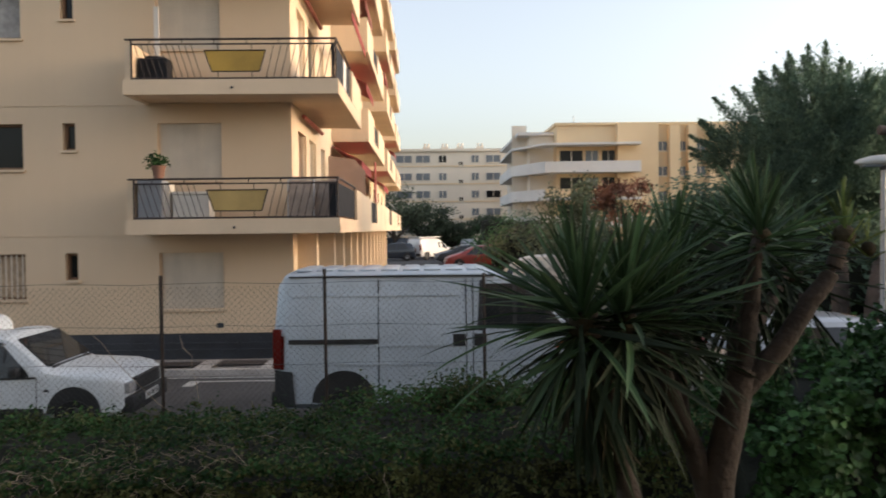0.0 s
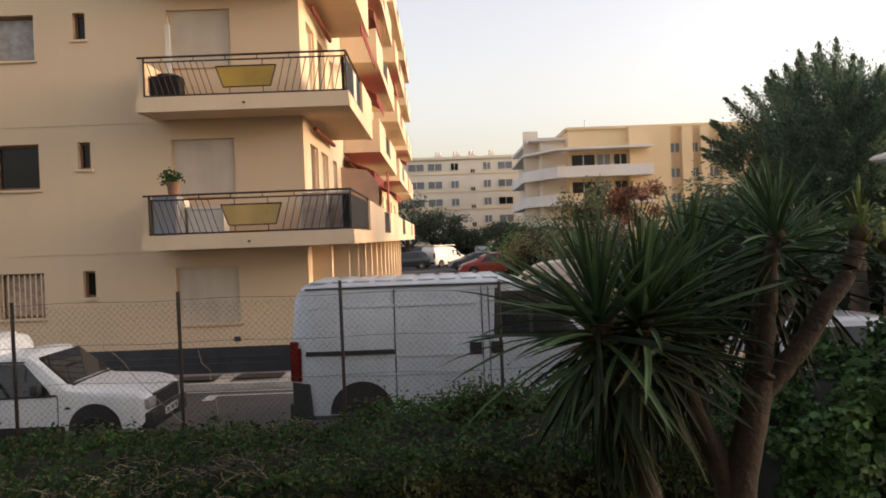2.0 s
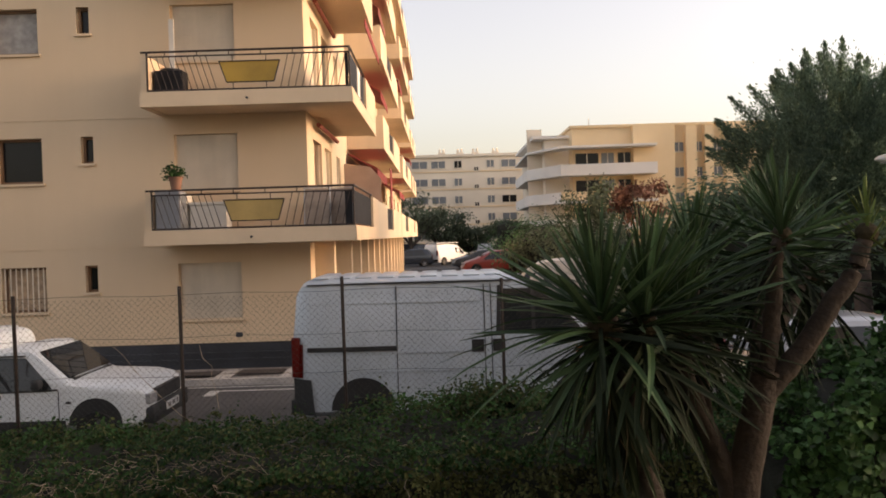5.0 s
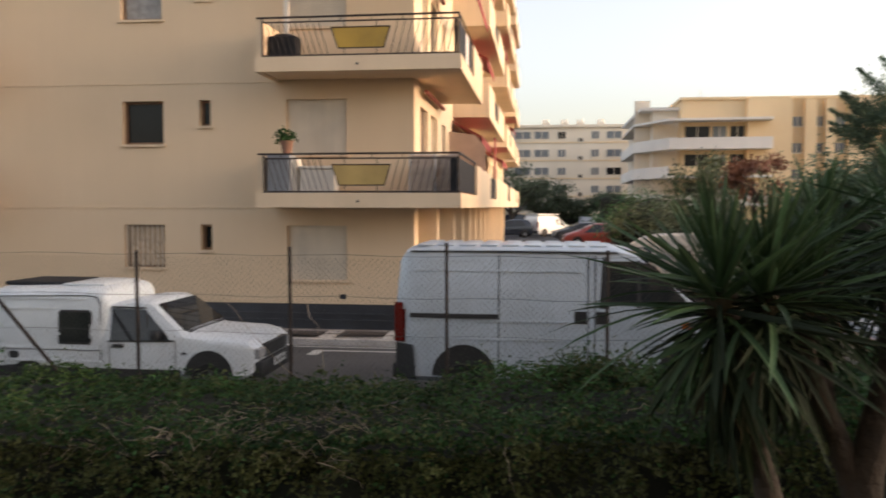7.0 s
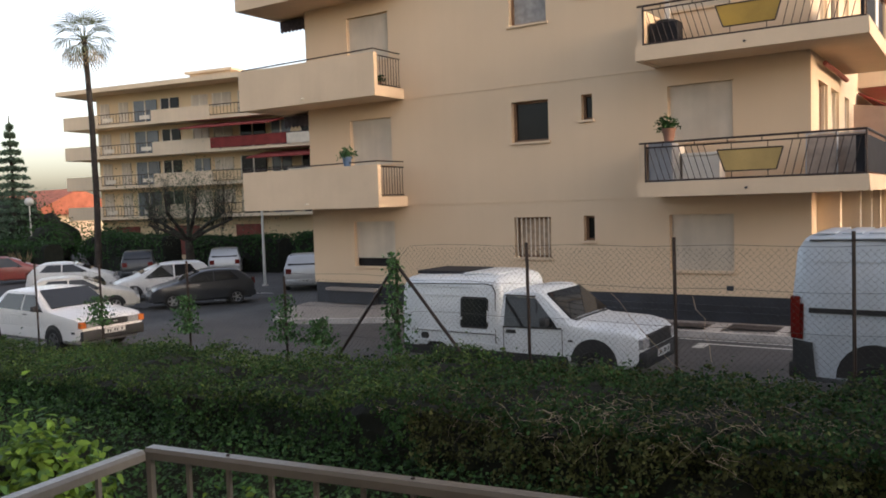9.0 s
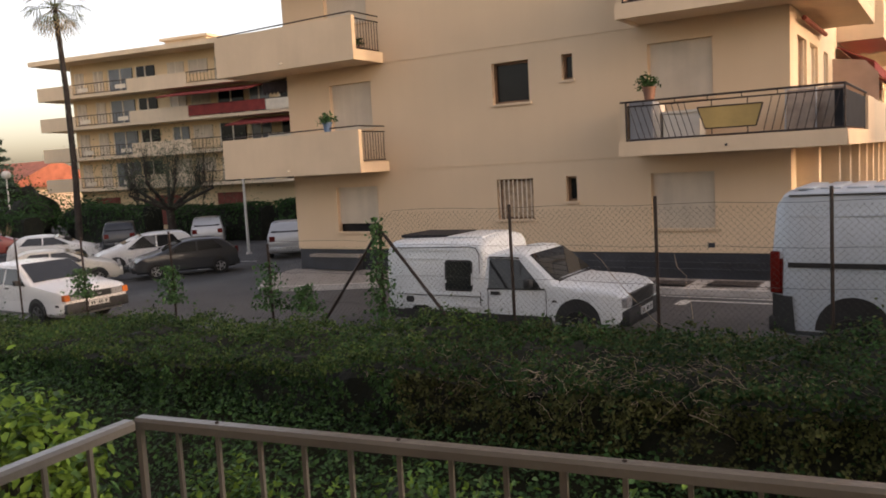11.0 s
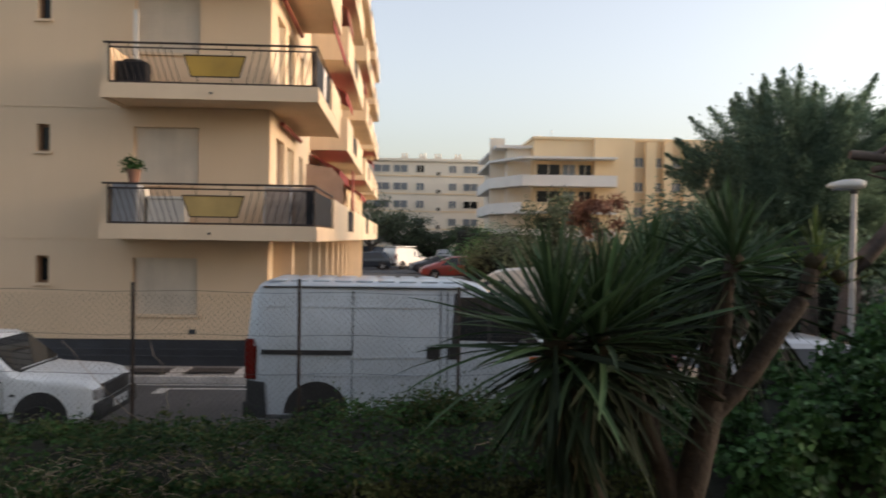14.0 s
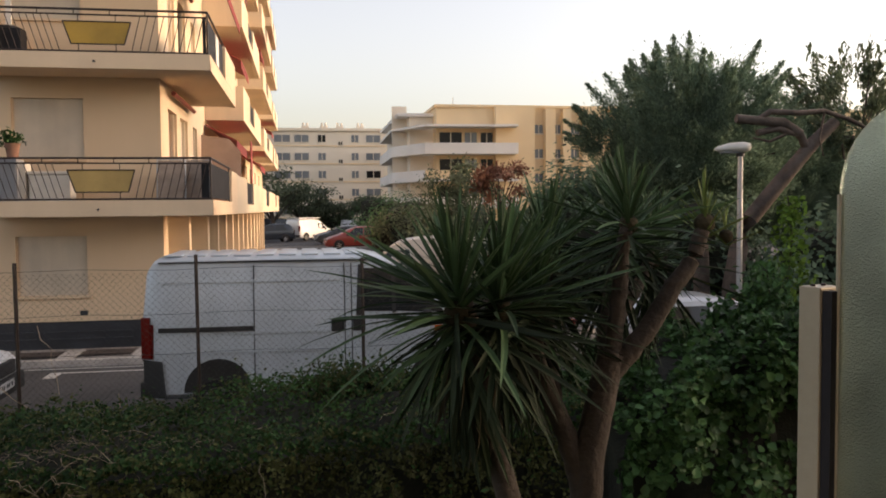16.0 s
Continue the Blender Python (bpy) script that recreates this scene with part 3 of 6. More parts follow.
for k in range(1, 6):
    zb = 2.765 + ST * (k - 1) + (0.03 if k > 1 else 0)
    b = part("left_balcony", prism([(-16.9, 17.2), (-12.24, 17.2), (-12.24, FY - 0.003), (LX - 0.003, FY - 0.003), (LX - 0.003, 23.0), (-16.9, 23.0)], 2, zb + 0.01, zb + 0.15), STUCCO_B, block, "balcony with solid cream parapet", world=True)
    part("front_parapet", box(-16.91, -12.235, 17.19, 17.32, zb, zb + 1.05), STUCCO_B, b, world=True)
    part("side_parapet", box(-16.91, -16.78, 17.321, 23.0, zb, zb + 1.05), STUCCO_B, b, world=True)
    part("end_kerb", box(-12.36, -12.236, 17.321, FY - 0.004, zb + 0.001, zb + 0.26), STUCCO_B, b, world=True)
    part("top_rail", bar([(-16.85, 17.25, zb + 1.1), (-12.3, 17.25, zb + 1.14), (-12.3, 18.34, zb + 1.14)], 0.018, seg=6), IRON, b, world=True)
    for zz in (zb + 0.3, zb + 1.0):
        part("end_rail", bar([(-12.3, 17.36, zz), (-12.3, 18.34, zz)], 0.016, seg=6), IRON, b, world=True)
    for i in range(9):
        yy = 17.4 + i * 0.112
        part("end_baluster", bar([(-12.3, yy, zb + 0.3), (-12.3, yy, zb + 1.0)], 0.009, seg=5), IRON, b, world=True)
    part("waste_spout", bar([(-14.55, 17.19, zb + 0.14), (-14.55, 17.1, zb + 0.13)], 0.02), TRIMW, b, world=True)
    if k > 1:
        a = part("striped_awning", prism([(18.7, zb - 0.05), (21.5, zb - 0.05), (21.5, zb - 0.1), (18.7, zb - 0.1)], 0, -16.7, -15.6), BROWNA, b, "dark striped awning with scalloped hem", world=True)
        for i in range(8):
            x = -16.7 + i * 0.14
            part("scallop", prism([(x, zb - 0.08), (x + 0.135, zb - 0.08), (x + 0.13, zb - 0.34), (x + 0.068, zb - 0.4), (x + 0.005, zb - 0.34)], 1, 18.68, 18.70), BROWNA, a, world=True)

# the long sunlit side
side_holes = []
doors = [(19.3, 20.5), (21.0, 22.2), (23.2, 24.0), (26.6, 27.8), (28.6, 30.4), (31.5, 32.7), (33.6, 34.8), (36.4, 37.4), (39.0, 40.6), (42, 43.4), (45, 46.6), (49, 50.6), (53, 54.6)]
for k in range(1, 6):
    zb = 2.95 + ST * (k - 1)
    side_holes += [(a, b, zb + 0.05, zb + 2.1) for a, b in doors]
for a, b in [(19.2, 20.0), (20.9, 21.9), (23.1, 24.1), (25.2, 26.2), (27.6, 28.6), (29.9, 30.9), (32.4, 33.4), (35, 36), (38, 39), (41, 42), (44.5, 45.5), (48, 49), (51.5, 52.5)]:
    side_holes.append((a, b, 0.9, 2.35))
part("side_wall", wall(FY + 0.252, BACK, GZ, TOP, side_holes, SX, 0.25, "y"), STUCCO_L, block, "sunlit cream side wall", world=True)
for i, h in enumerate(side_holes):
    m = (BROWND, SHUT, DARKGL, SHUT)[(i * 7) % 4]
    d = part("side_door", box(SX - 0.16, SX - 0.13, h[0], h[1], h[2], h[3]), m, block, world=True)
    part("door_frame", box(SX - 0.13, SX - 0.09, (h[0] + h[1]) / 2 - 0.03, (h[0] + h[1]) / 2 + 0.03, h[2], h[3]), TRIMW, d, world=True)
    for a, b in ((h[0], h[0] + 0.06), (h[1] - 0.06, h[1])):
        part("door_frame", box(SX - 0.128, SX - 0.06, a, b, h[2], h[3]), TRIMW, d, world=True)
for i in range(14):
    y = 18.42 + i * 2.35
    part("pilaster", box(SX + 0.002, SX + 0.42, y + (1.5 if i else 0.55), y + (1.85 if i else 0.85), GZ, 2.83), STUCCO_L, block, world=True)
for k in range(1, 6):
    zb = 2.81 + ST * (k - 1)
    for n, (ya, yb) in enumerate(((25.8, 35.4), (38.2, 48.0), (50.2, 57.6))):
        if k == 1:
            ya = (22.9, 35.5, 48.1)[n]
        b = part("side_balcony", box(SX + 0.003, -1.73, ya + 0.14, yb - 0.14, zb + 0.01, zb + 0.15), STUCCO_L, block, "balcony with solid cream parapet", world=True)
        part("parapet", box(-1.72, -1.59, ya, ya + (yb - ya) * 0.3, zb, zb + 1.0), STUCCO_L, b, world=True)
        part("parapet", box(-1.72, -1.591, ya + (yb - ya) * 0.55, yb, zb, zb + 1.0), STUCCO_L, b, world=True)
        part("edge_beam", box(-1.72, -1.592, ya + (yb - ya) * 0.3, ya + (yb - ya) * 0.55, zb + 0.002, zb + 0.27), STUCCO_L, b, world=True)
        part("end_parapet", box(SX + 0.004, -1.721, ya, ya + 0.13, zb, zb + (0.98 if k > 1 else 0.3)), STUCCO_L, b, world=True)
        part("end_parapet", box(SX + 0.004, -1.721, yb - 0.13, yb, zb, zb + 0.98), STUCCO_L, b, world=True)
        part("rail_screen", box(-1.67, -1.64, ya + (yb - ya) * 0.3, ya + (yb - ya) * 0.55, zb + 0.3, zb + 0.95), BLACKP, b, world=True)
        # awning let down under the balcony above
        if (k + n) % 2 == 0 or n == 0:
            y0, y1 = ya + (yb - ya) * 0.2, ya + (yb - ya) * 0.55
            zt = zb + ST - 0.15
            m = REDA if (k + n) % 3 else REDD
            aw = part("folding_awning", prism([(SX + 0.05, zt), (SX + 0.06, zt - 0.04), (-1.78, zt - 0.5), (-1.76, zt - 0.46)], 1, y0, y1), m, b, "let-down brick-red cloth awning", world=True)
            part("valance", box(-1.78, -1.765, y0, y1, zt - 0.72, zt - 0.48), m, aw, world=True)
for k in range(1, 5):
    zt = 2.81 + ST * k - 0.06
    part("rolled_awning", bar([(SX + 0.14, 19.2, zt - 0.1), (SX + 0.14, 22.4, zt - 0.1)], 0.05, seg=10), REDD, block, "rolled brick-red awning", world=True)
    if k > 1:
        part("awning_front", box(-1.64, -1.62, 21.0, 25.4, zt - 0.24, zt - 0.02), REDA, block, "brick-red awning valance", world=True)
part("wind_screen", prism([(SX + 0.05, 3.1), (-1.6, 3.1), (-1.6, 4.5), (-1.9, 4.85), (SX + 0.05, 4.95)], 1, 24.4, 24.43), PINK, block, "pinkish balcony side screen", world=True)
part("hanging_cloth", box(-1.66, -1.63, 29.4, 30.2, 3.8, 5.2), REDA, block, "red hanging sun cloth", world=True)

# things on the balconies
def potted_plant(x, y, z, pot, rr, h, leafm, label):
    p = thing("potted_plant", (x, y, z), label, "plant")
    part("pot", lathe([(rr * 0.7, 0), (rr, h), (rr * 1.1, h), (rr * 1.1, h + 0.03), (rr * 0.9, h + 0.03)], 14), pot, p, smooth=40)
    n = 220
    c = rng.normal(size=(n, 3)) * (rr * 0.75, rr * 0.75, rr * 0.6) + (0, 0, h + rr * 0.9)
    u, v = leaf_axes(n, c - np.array((0, 0, h)), 0.09, 0.05)
    quads("leaves", c, u, v, leafm, p)
    part("stem", bar([(0, 0, h), (0, 0, h + rr)], 0.012), BARK, p)


potted_plant(-5.17, 17.55, 2.97 + 0.92, TERRA, 0.13, 0.24, HEDGE, "small green plant in a terracotta pot by the railing")
potted_plant(-13.25, 17.27, 3.82, BLUEP, 0.12, 0.2, IVY, "bushy plant in a blue pot on the parapet")
potted_plant(-12.62, 17.8, 2.97 + ST, TERRA, 0.12, 0.2, HEDGE, "green plant in a pot behind balcony bars")
cup = thing("cupboard", (-5.3, 17.6, 2.97), "grey plastic balcony cupboard under the plant", "cupboard")
part("body", box(-0.24, 0.24, -0.2, 0.2, 0, 0.9), SLATE, cup)
part("door", box(-0.22, -0.003, -0.22, -0.2, 0.03, 0.87), SLATE, cup)
part("door", box(0.003, 0.22, -0.22, -0.2, 0.03, 0.87), SLATE, cup)
cw = thing("storage_box", (-4.55, 17.75, 2.97), "white plastic storage box on the balcony", "box")
part("body", box(-0.36, 0.36, -0.2, 0.2, 0, 0.62, 0.01), PLASTICW, cw)
part("lid", box(-0.38, 0.38, -0.22, 0.22, 0.622, 0.68, 0.01), PLASTICW, cw)
part("white_side", box(-0.62, -0.42, -0.2, 0.15, 0, 0.85), PLASTICW, cw)
# two folded sun chairs lean behind the bars
def sun_chair(x, y, tilt):
    c = thing("folding_chair", (x, y, 2.97), "folded sun chair with faded brown canvas on the balcony", "chair", "balcony chairs", rz=tilt)
    part("canvas", prism([(-0.06, 0.14), (0.0, 0.14), (0.16, 0.88), (0.13, 0.9)], 0, -0.24, 0.24), CANVAS, c)
    for x0 in (-0.26, 0.26):
        part("leg", bar([(x0, -0.08, 0.0), (x0, 0.17, 0.92)], 0.013, seg=6), GALV, c)
        part("leg", bar([(x0, 0.12, 0.0), (x0, 0.02, 0.6)], 0.013, seg=6), GALV, c)
    part("top_bar", bar([(-0.26, 0.17, 0.92), (0.26, 0.17, 0.92)], 0.013, seg=6), GALV, c)


sun_chair(-2.42, 17.75, 4)
sun_chair(-1.98, 17.9, -8)
# made-up dark box stands in for a heap of balcony clutter
bk = thing("clutter_box", (-5.25, 17.75, 2.97 + ST), "dark box in place of balcony clutter", "appliance")
part("case", box(-0.3, 0.28, -0.18, 0.18, 0.05, 0.62, 0.02), BLACKP, bk)
part("box_disc", lathe([(0.2, 0.62), (0.21, 0.64), (0.2, 0.66)], 20), PLINTH, bk)
part("foot", box(-0.28, 0.26, -0.15, 0.15, 0, 0.05), PLAST, bk)
pl = thing("white_board", (-5.32, 18.05, 2.97 + ST), "tall white board leaning by the shutter", "board")
part("board", box(-0.05, 0.05, -0.02, 0.02, 0, 1.75), PLASTICW, pl)


# ---------------------------------------------------------------- far blocks
def far_window(b, x0, x1, y, z0, z1, glass, nm="window"):
    w = part(nm, box(x0, x1, y - 0.03, y + 0.02, z0, z1), glass, b, world=True)
    part("frame", box(x0 - 0.1, x1 + 0.1, y - 0.06, y - 0.032, z0 - 0.12, z0), TRIMW, w, world=True)
    part("mullion", box((x0 + x1) / 2 - 0.04, (x0 + x1) / 2 + 0.04, y - 0.06, y - 0.032, z0, z1), TRIMW, w, world=True)
    return w


fb = thing("far_apartment_block", (3, 110, 0), "pale cream four-storey block with rows of windows", "building")
part("wall", box(-16, 24, 110, 122, 0, 13.2), STUCCO_F, fb, world=True)
part("roof", box(-16.3, 24.3, 109.7, 122.3, 13.2, 13.55), STUCCO_F, fb, world=True)
for k in range(5):
    part("band", box(-16, 24, 109.9, 110, 1.75 + 2.36 * k, 1.87 + 2.36 * k), STUCCO_Y, fb, world=True)
for k in range(5):
    z = 2.3 + 2.36 * k
    for x0, x1 in ((-14.0, -12.1), (-10.2, -9.2), (-7.6, -5.7), (-3.63, -1.6), (-1.02, 0.8), (2.04, 3.0), (6.4, 7.3), (8.34, 10.2), (12.4, 13.4), (15.0, 16.9)):
        far_window(fb, x0, x1, 109.95, z, z + 0.92, DARKGL if (k * 3 + int(x0)) % 7 == 0 else PALEGL)
    far_window(fb, 4.69, 5.2, 109.95, z - 0.4, z + 0.05, DARKGL, "stair_window")
for x in (0.4, 2.86, 4.97, 7.69):
    c = part("chimney", box(x - 0.5, x + 0.5, 112, 113, 13.55, 14.05), STUCCO_F, fb, world=True)
    for dx in (-0.25, 0.25):
        part("chimney_pot", bar([(x + dx, 112.5, 14.05), (x + dx, 112.5, 14.5)], 0.15), STUCCO_F, c, world=True)

rb = thing("terraced_apartment_block", (15, 78, 0), "yellow and white terraced block with long balconies", "building")
part("wall", box(12.9, 60, 80, 96, 0, 12.75), STUCCO_Y, rb, world=True)
part("roof", box(12.7, 60.2, 79.8, 96.2, 12.75, 13.0), STUCCO_Y, rb, world=True)
for i, (x, w, h) in enumerate(((18.64, 3.95, 12.86), (23.7, 1.0, 12.62), (25.5, 0.8, 12.62), (27.5, 2.4, 12.72))):
    part("pier", box(x, x + w, 79.2, 80, 0, h), STUCCO_Y, rb, world=True)
for k in range(4):
    for x0, x1 in ((22.76, 23.62), (24.78, 25.42), (26.36, 27.36), (31.3, 32.6)):
        far_window(rb, x0, x1, 79.95, 3.0 + 2.42 * k, 3.85 + 2.42 * k, PALEGL)
part("wing", box(10.5, 13.5, 82, 104, 0, 12.0), STUCCO_F, rb, world=True)
part("wing_roof", box(9.3, 13.6, 81.5, 100, 12.0, 12.3), WHITE_R, rb, world=True)
for k in range(5):
    z = 0.3 + 2.6 * k
    bl = part("balcony", prism([(9.2, 100), (8.9, 84), (11.5, 78.3), (20.5, 77.6), (20.5, 80), (12.9, 80), (10.6, 84), (10.6, 100)], 2, z, z + 0.22), WHITE_R, rb, "long white balcony", world=True)
    if k < 4:
        part("parapet", prism([(9.2, 100), (8.9, 84), (9.05, 84), (9.35, 100)], 2, z + 0.22, z + 1.05), WHITE_R, bl, world=True)
        part("parapet", prism([(8.9, 84), (11.5, 78.3), (11.6, 78.45), (9.05, 84)], 2, z + 0.22, z + 1.05), WHITE_R, bl, world=True)
        part("parapet", prism([(11.5, 78.3), (20.5, 77.6), (20.5, 77.75), (11.6, 78.45)], 2, z + 0.22, z + 1.05), WHITE_R if k % 2 else STUCCO_Y, bl, world=True)
    for x0, x1, m in ((13.2, 15.4, DARKGL), (15.7, 16.9, PALEGL), (17.3, 18.5, DARKGL)):
        if z + 2.2 < 12.7:
            far_window(rb, x0, x1, 79.95, z + 0.3, z + 2.2, m)
    for y0 in (85, 89.5, 94):
        if z + 2.2 < 12.0:
            part("glass_door", box(10.42, 10.5, y0, y0 + 3, z + 0.25, z + 2.2), DARKGL, rb, world=True)
    part("divider", box(9.0, 10.5, 84.0, 84.2, z + 0.22, z + 2.55), STUCCO_F, rb, world=True)
part("antenna", bar([(15.3, 84, 13), (15.3, 84, 14.2)], 0.04), GALV, rb, world=True)

# the block beyond the car park, turned ten degrees
lb = thing("balconied_apartment_block", (-44.9, 43.4, -0.05), "cream four-storey block with long balconies and flat roof", "building", rz=9.7)
# local: x runs from -18 (far end) to +30, y into the building
part("wall", box(-15.6, 34, 1.6, 14, -1.2, 12.4), STUCCO_Y, lb)
part("roof", box(-18, 34, -0.3, 14.4, 12.4, 12.75), STUCCO_L, lb)
part("stair_head", box(-7.4, -3.4, 3.5, 7, 12.75, 13.7), STUCCO_L, lb)
part("stair_head_roof", box(-7.7, -3.1, 3.2, 7.3, 13.7, 13.9), STUCCO_L, lb)
for k in range(4):
    z = 2.31 + 2.43 * k
    bl = part("balcony", box(-17.6, 34, 0.0, 1.6, z, z + 0.22), STUCCO_L, lb, "long cream balcony")
    for a, b in ((-17.6, -13.9), (-8.4, -2.8), (9.5, 16), (22, 28)):
        part("parapet", box(a, b, -0.02, 0.12, z + 0.001, z + 1.05), STUCCO_L, bl)
    part("end_parapet", box(-17.62, -17.48, 0.121, 5, z + 0.001, z + 1.05), STUCCO_L, bl)
    part("end_slab", box(-17.6, -15.61, 1.601, 5, z, z + 0.2), STUCCO_L, bl)
    for a, b in ((-13.9, -8.4), (-2.8, 9.5), (16, 22)):
        part("rail", bar([(a, 0.06, z + 1.03), (b, 0.06, z + 1.03)], 0.035, seg=6), IRON, bl)
        part("rail", bar([(a, 0.06, z + 0.3), (b, 0.06, z + 0.3)], 0.03, seg=6), IRON, bl)
        n = int((b - a) / 0.32)
        for i in range(n):
            part("baluster", box(a + i * 0.32 - 0.012, a + i * 0.32 + 0.012, 0.05, 0.07, z + 0.3, z + 1.03), IRON, bl)
        for c in ((a + b) / 2 - 2.2, (a + b) / 2 + 1.6):
            part("pale_panel", box(c, c + 1.0, 0.0, 0.04, z + 0.42, z + 0.72), TRIMW, bl)
    for i, (a, b, h, m) in enumerate(((-15.0, -14.2, 2.2, SHUT), (-13.0, -12.2, 2.2, SHUT), (-11.5, -9.2, 2.25, PALEGL), (-8.7, -7.0, 2.25, DARKGL), (-5.6, -4.2, 1.95, SHUT if k != 1 else PALEGL), (-3.6, -2.0, 1.95, SHUT), (-1.2, 1.0, 2.2, DARKGL), (1.6, 3.2, 2.2, PALEGL), (4.2, 5.6, 2.2, DARKGL), (6.2, 8.4, 2.2, SHUT), (10.4, 12.4, 1.95, SHUT), (17, 19.2, 2.2, PALEGL), (19.6, 21, 2.2, DARKGL))):
        zz = z + (1.1 if h == 1.95 else 0.22)
        w = part("window", box(a, b, 1.5, 1.598, zz, z + 2.1), m, lb)
        part("frame", box((a + b) / 2 - 0.05, (a + b) / 2 + 0.05, 1.45, 1.499, zz, z + 2.1), TRIMW, w)
        part("frame", box(a - 0.08, a, 1.45, 1.58, zz, z + 2.12), TRIMW, w)
    if k in (1, 2):
        part("awning", prism([(1.5, z + 2.3), (1.5, z + 2.2), (-0.9, z + 1.7), (-0.9, z + 1.8)], 0, -5.0 if k == 2 else 1.0, 3.0 if k == 2 else 8.0), REDA, lb, "dark red awning")
    if k == 2:
        part("red_screen", box(-2.8, 3.9, -0.06, -0.02, z + 0.28, z + 1.02), REDA, bl, "red cloth screen on the railing")
for x0 in (-14, -8, -2, 5, 11, 17):
    part("garage_door", box(x0, x0 + 2.4, 1.48, 1.598, -0.6, 1.7), REDD, lb)

for k in (1, 2):
    part("white_balustrade", box(3.95, 9.4, -0.06, -0.02, 2.31 + 2.43 * k + 0.24, 2.31 + 2.43 * k + 0.98), TRIMW, lb, "white balustrade panel")

red_house = thing("red_roofed_house", (-104, 62, -2.8), "distant house with red tiled roof behind trees", "house")
part("wall", box(-9, 9, -6, 6, 0, 5.6), STUCCO_L, red_house)
part("roof", prism([(-7, 5.6), (7, 5.6), (0, 8.8)], 0, -10, 10), ROOFT, red_house)


# ---------------------------------------------------------------- vehicles
def lerp_line(pts, x):
    for (xa, za), (xb, zb) in zip(pts, pts[1:]):
        if xa <= x <= xb:
            return za + (zb - za) * (x - xa) / max(1e-6, xb - xa)
    return pts[0][1] if x < pts[0][0] else pts[-1][1]


class Shape:
    """A car body: top outline, waist line and width, in metres from the rear end, front at +x."""

    def __init__(self, top, waist, width, low=0.28, tuck=0.2):
        self.top, self.waist, self.w, self.low, self.tuck = top, waist, width / 2, low, tuck
        self.length = top[-1][0]

    def half(self, x, z):
        t, wz = lerp_line(self.top, x), lerp_line(self.waist, x)
        end = min(1.0, min(x, self.length - x) / 0.3)
        w = self.w * (0.88 + 0.12 * math.sqrt(max(0, end)))
        if z <= wz or t <= wz + 0.05:
            return w
        return w * (1 - self.tuck * min(1.0, (t - wz) / 0.55) * min(1.0, (z - wz) / (t - wz)))

    def body(self):
        xs = sorted({p[0] for p in self.top} | {self.length * i / 22 for i in range(23)})
        bm = bmesh.new()
        rings = []
        for x in xs:
            t, wz = lerp_line(self.top, x), lerp_line(self.waist, x)
            wz = min(wz, t - 0.03)
            low = self.low + (0.1 if min(x, self.length - x) < 0.1 else 0)
            low = min(low, t - 0.1)
            w, wt = self.half(x, low), self.half(x, t)
            half = [(w * 0.9, low), (w, low + 0.08), (w, (low + wz) / 2), (w, wz), ((w + wt) / 2, (wz + t) / 2), (wt * 0.985, t - 0.035), (wt * 0.9, t - 0.003), (wt * 0.45, t + 0.02)]
            ring = [(x - self.length / 2, y, z) for y, z in half] + [(x - self.length / 2, -y, z) for y, z in reversed(half)]
            rings.append([bm.verts.new(p) for p in ring])
        n = len(rings[0])
        for a, b in zip(rings, rings[1:]):
            for k in range(n):
                bm.faces.new((a[k], a[(k + 1) % n], b[(k + 1) % n], b[k]))
        bm.faces.new(rings[0])
        bm.faces.new(rings[-1][::-1])
        return bm

    def patch(self, pts, side, out=0.006):
        """A thin piece on the flank, from an outline of (x, z)."""
        bm = bmesh.new()
        lay = []
        for d in (out, -0.03):
            lay.append([bm.verts.new((x - self.length / 2, side * (self.half(x, z) + d), z)) for x, z in pts])
        bm.faces.new(lay[0])
        bm.faces.new(lay[1][::-1])
        n = len(pts)
        for k in range(n):
            bm.faces.new((lay[0][k], lay[0][(k + 1) % n], lay[1][(k + 1) % n], lay[1][k]))
        return bm

    def screen(self, xa, xb, inset=0.1, out=0.012):
        """A front or rear pane between two stations of the top outline."""
        bm = bmesh.new()
        za, zb = lerp_line(self.top, xa), lerp_line(self.top, xb)
        n = Vector((-(zb - za), 0, xb - xa)).normalized()
        if n.z < 0:
            n = -n
        lay = []
        for d in (out, -0.02):
            q = []
            for x, z, s in ((xa, za, 1), (xb, zb, 1), (xb, zb, -1), (xa, za, -1)):
                y = s * (self.half(x, z) - inset)
                q.append(bm.verts.new(Vector((x - self.length / 2, y, z)) + n * (d + 0.02)))
            lay.append(q)
        bm.faces.new(lay[0])
        bm.faces.new(lay[1][::-1])
        for k in range(4):
            bm.faces.new((lay[0][k], lay[0][(k + 1) % 4], lay[1][(k + 1) % 4], lay[1][k]))
        return bm


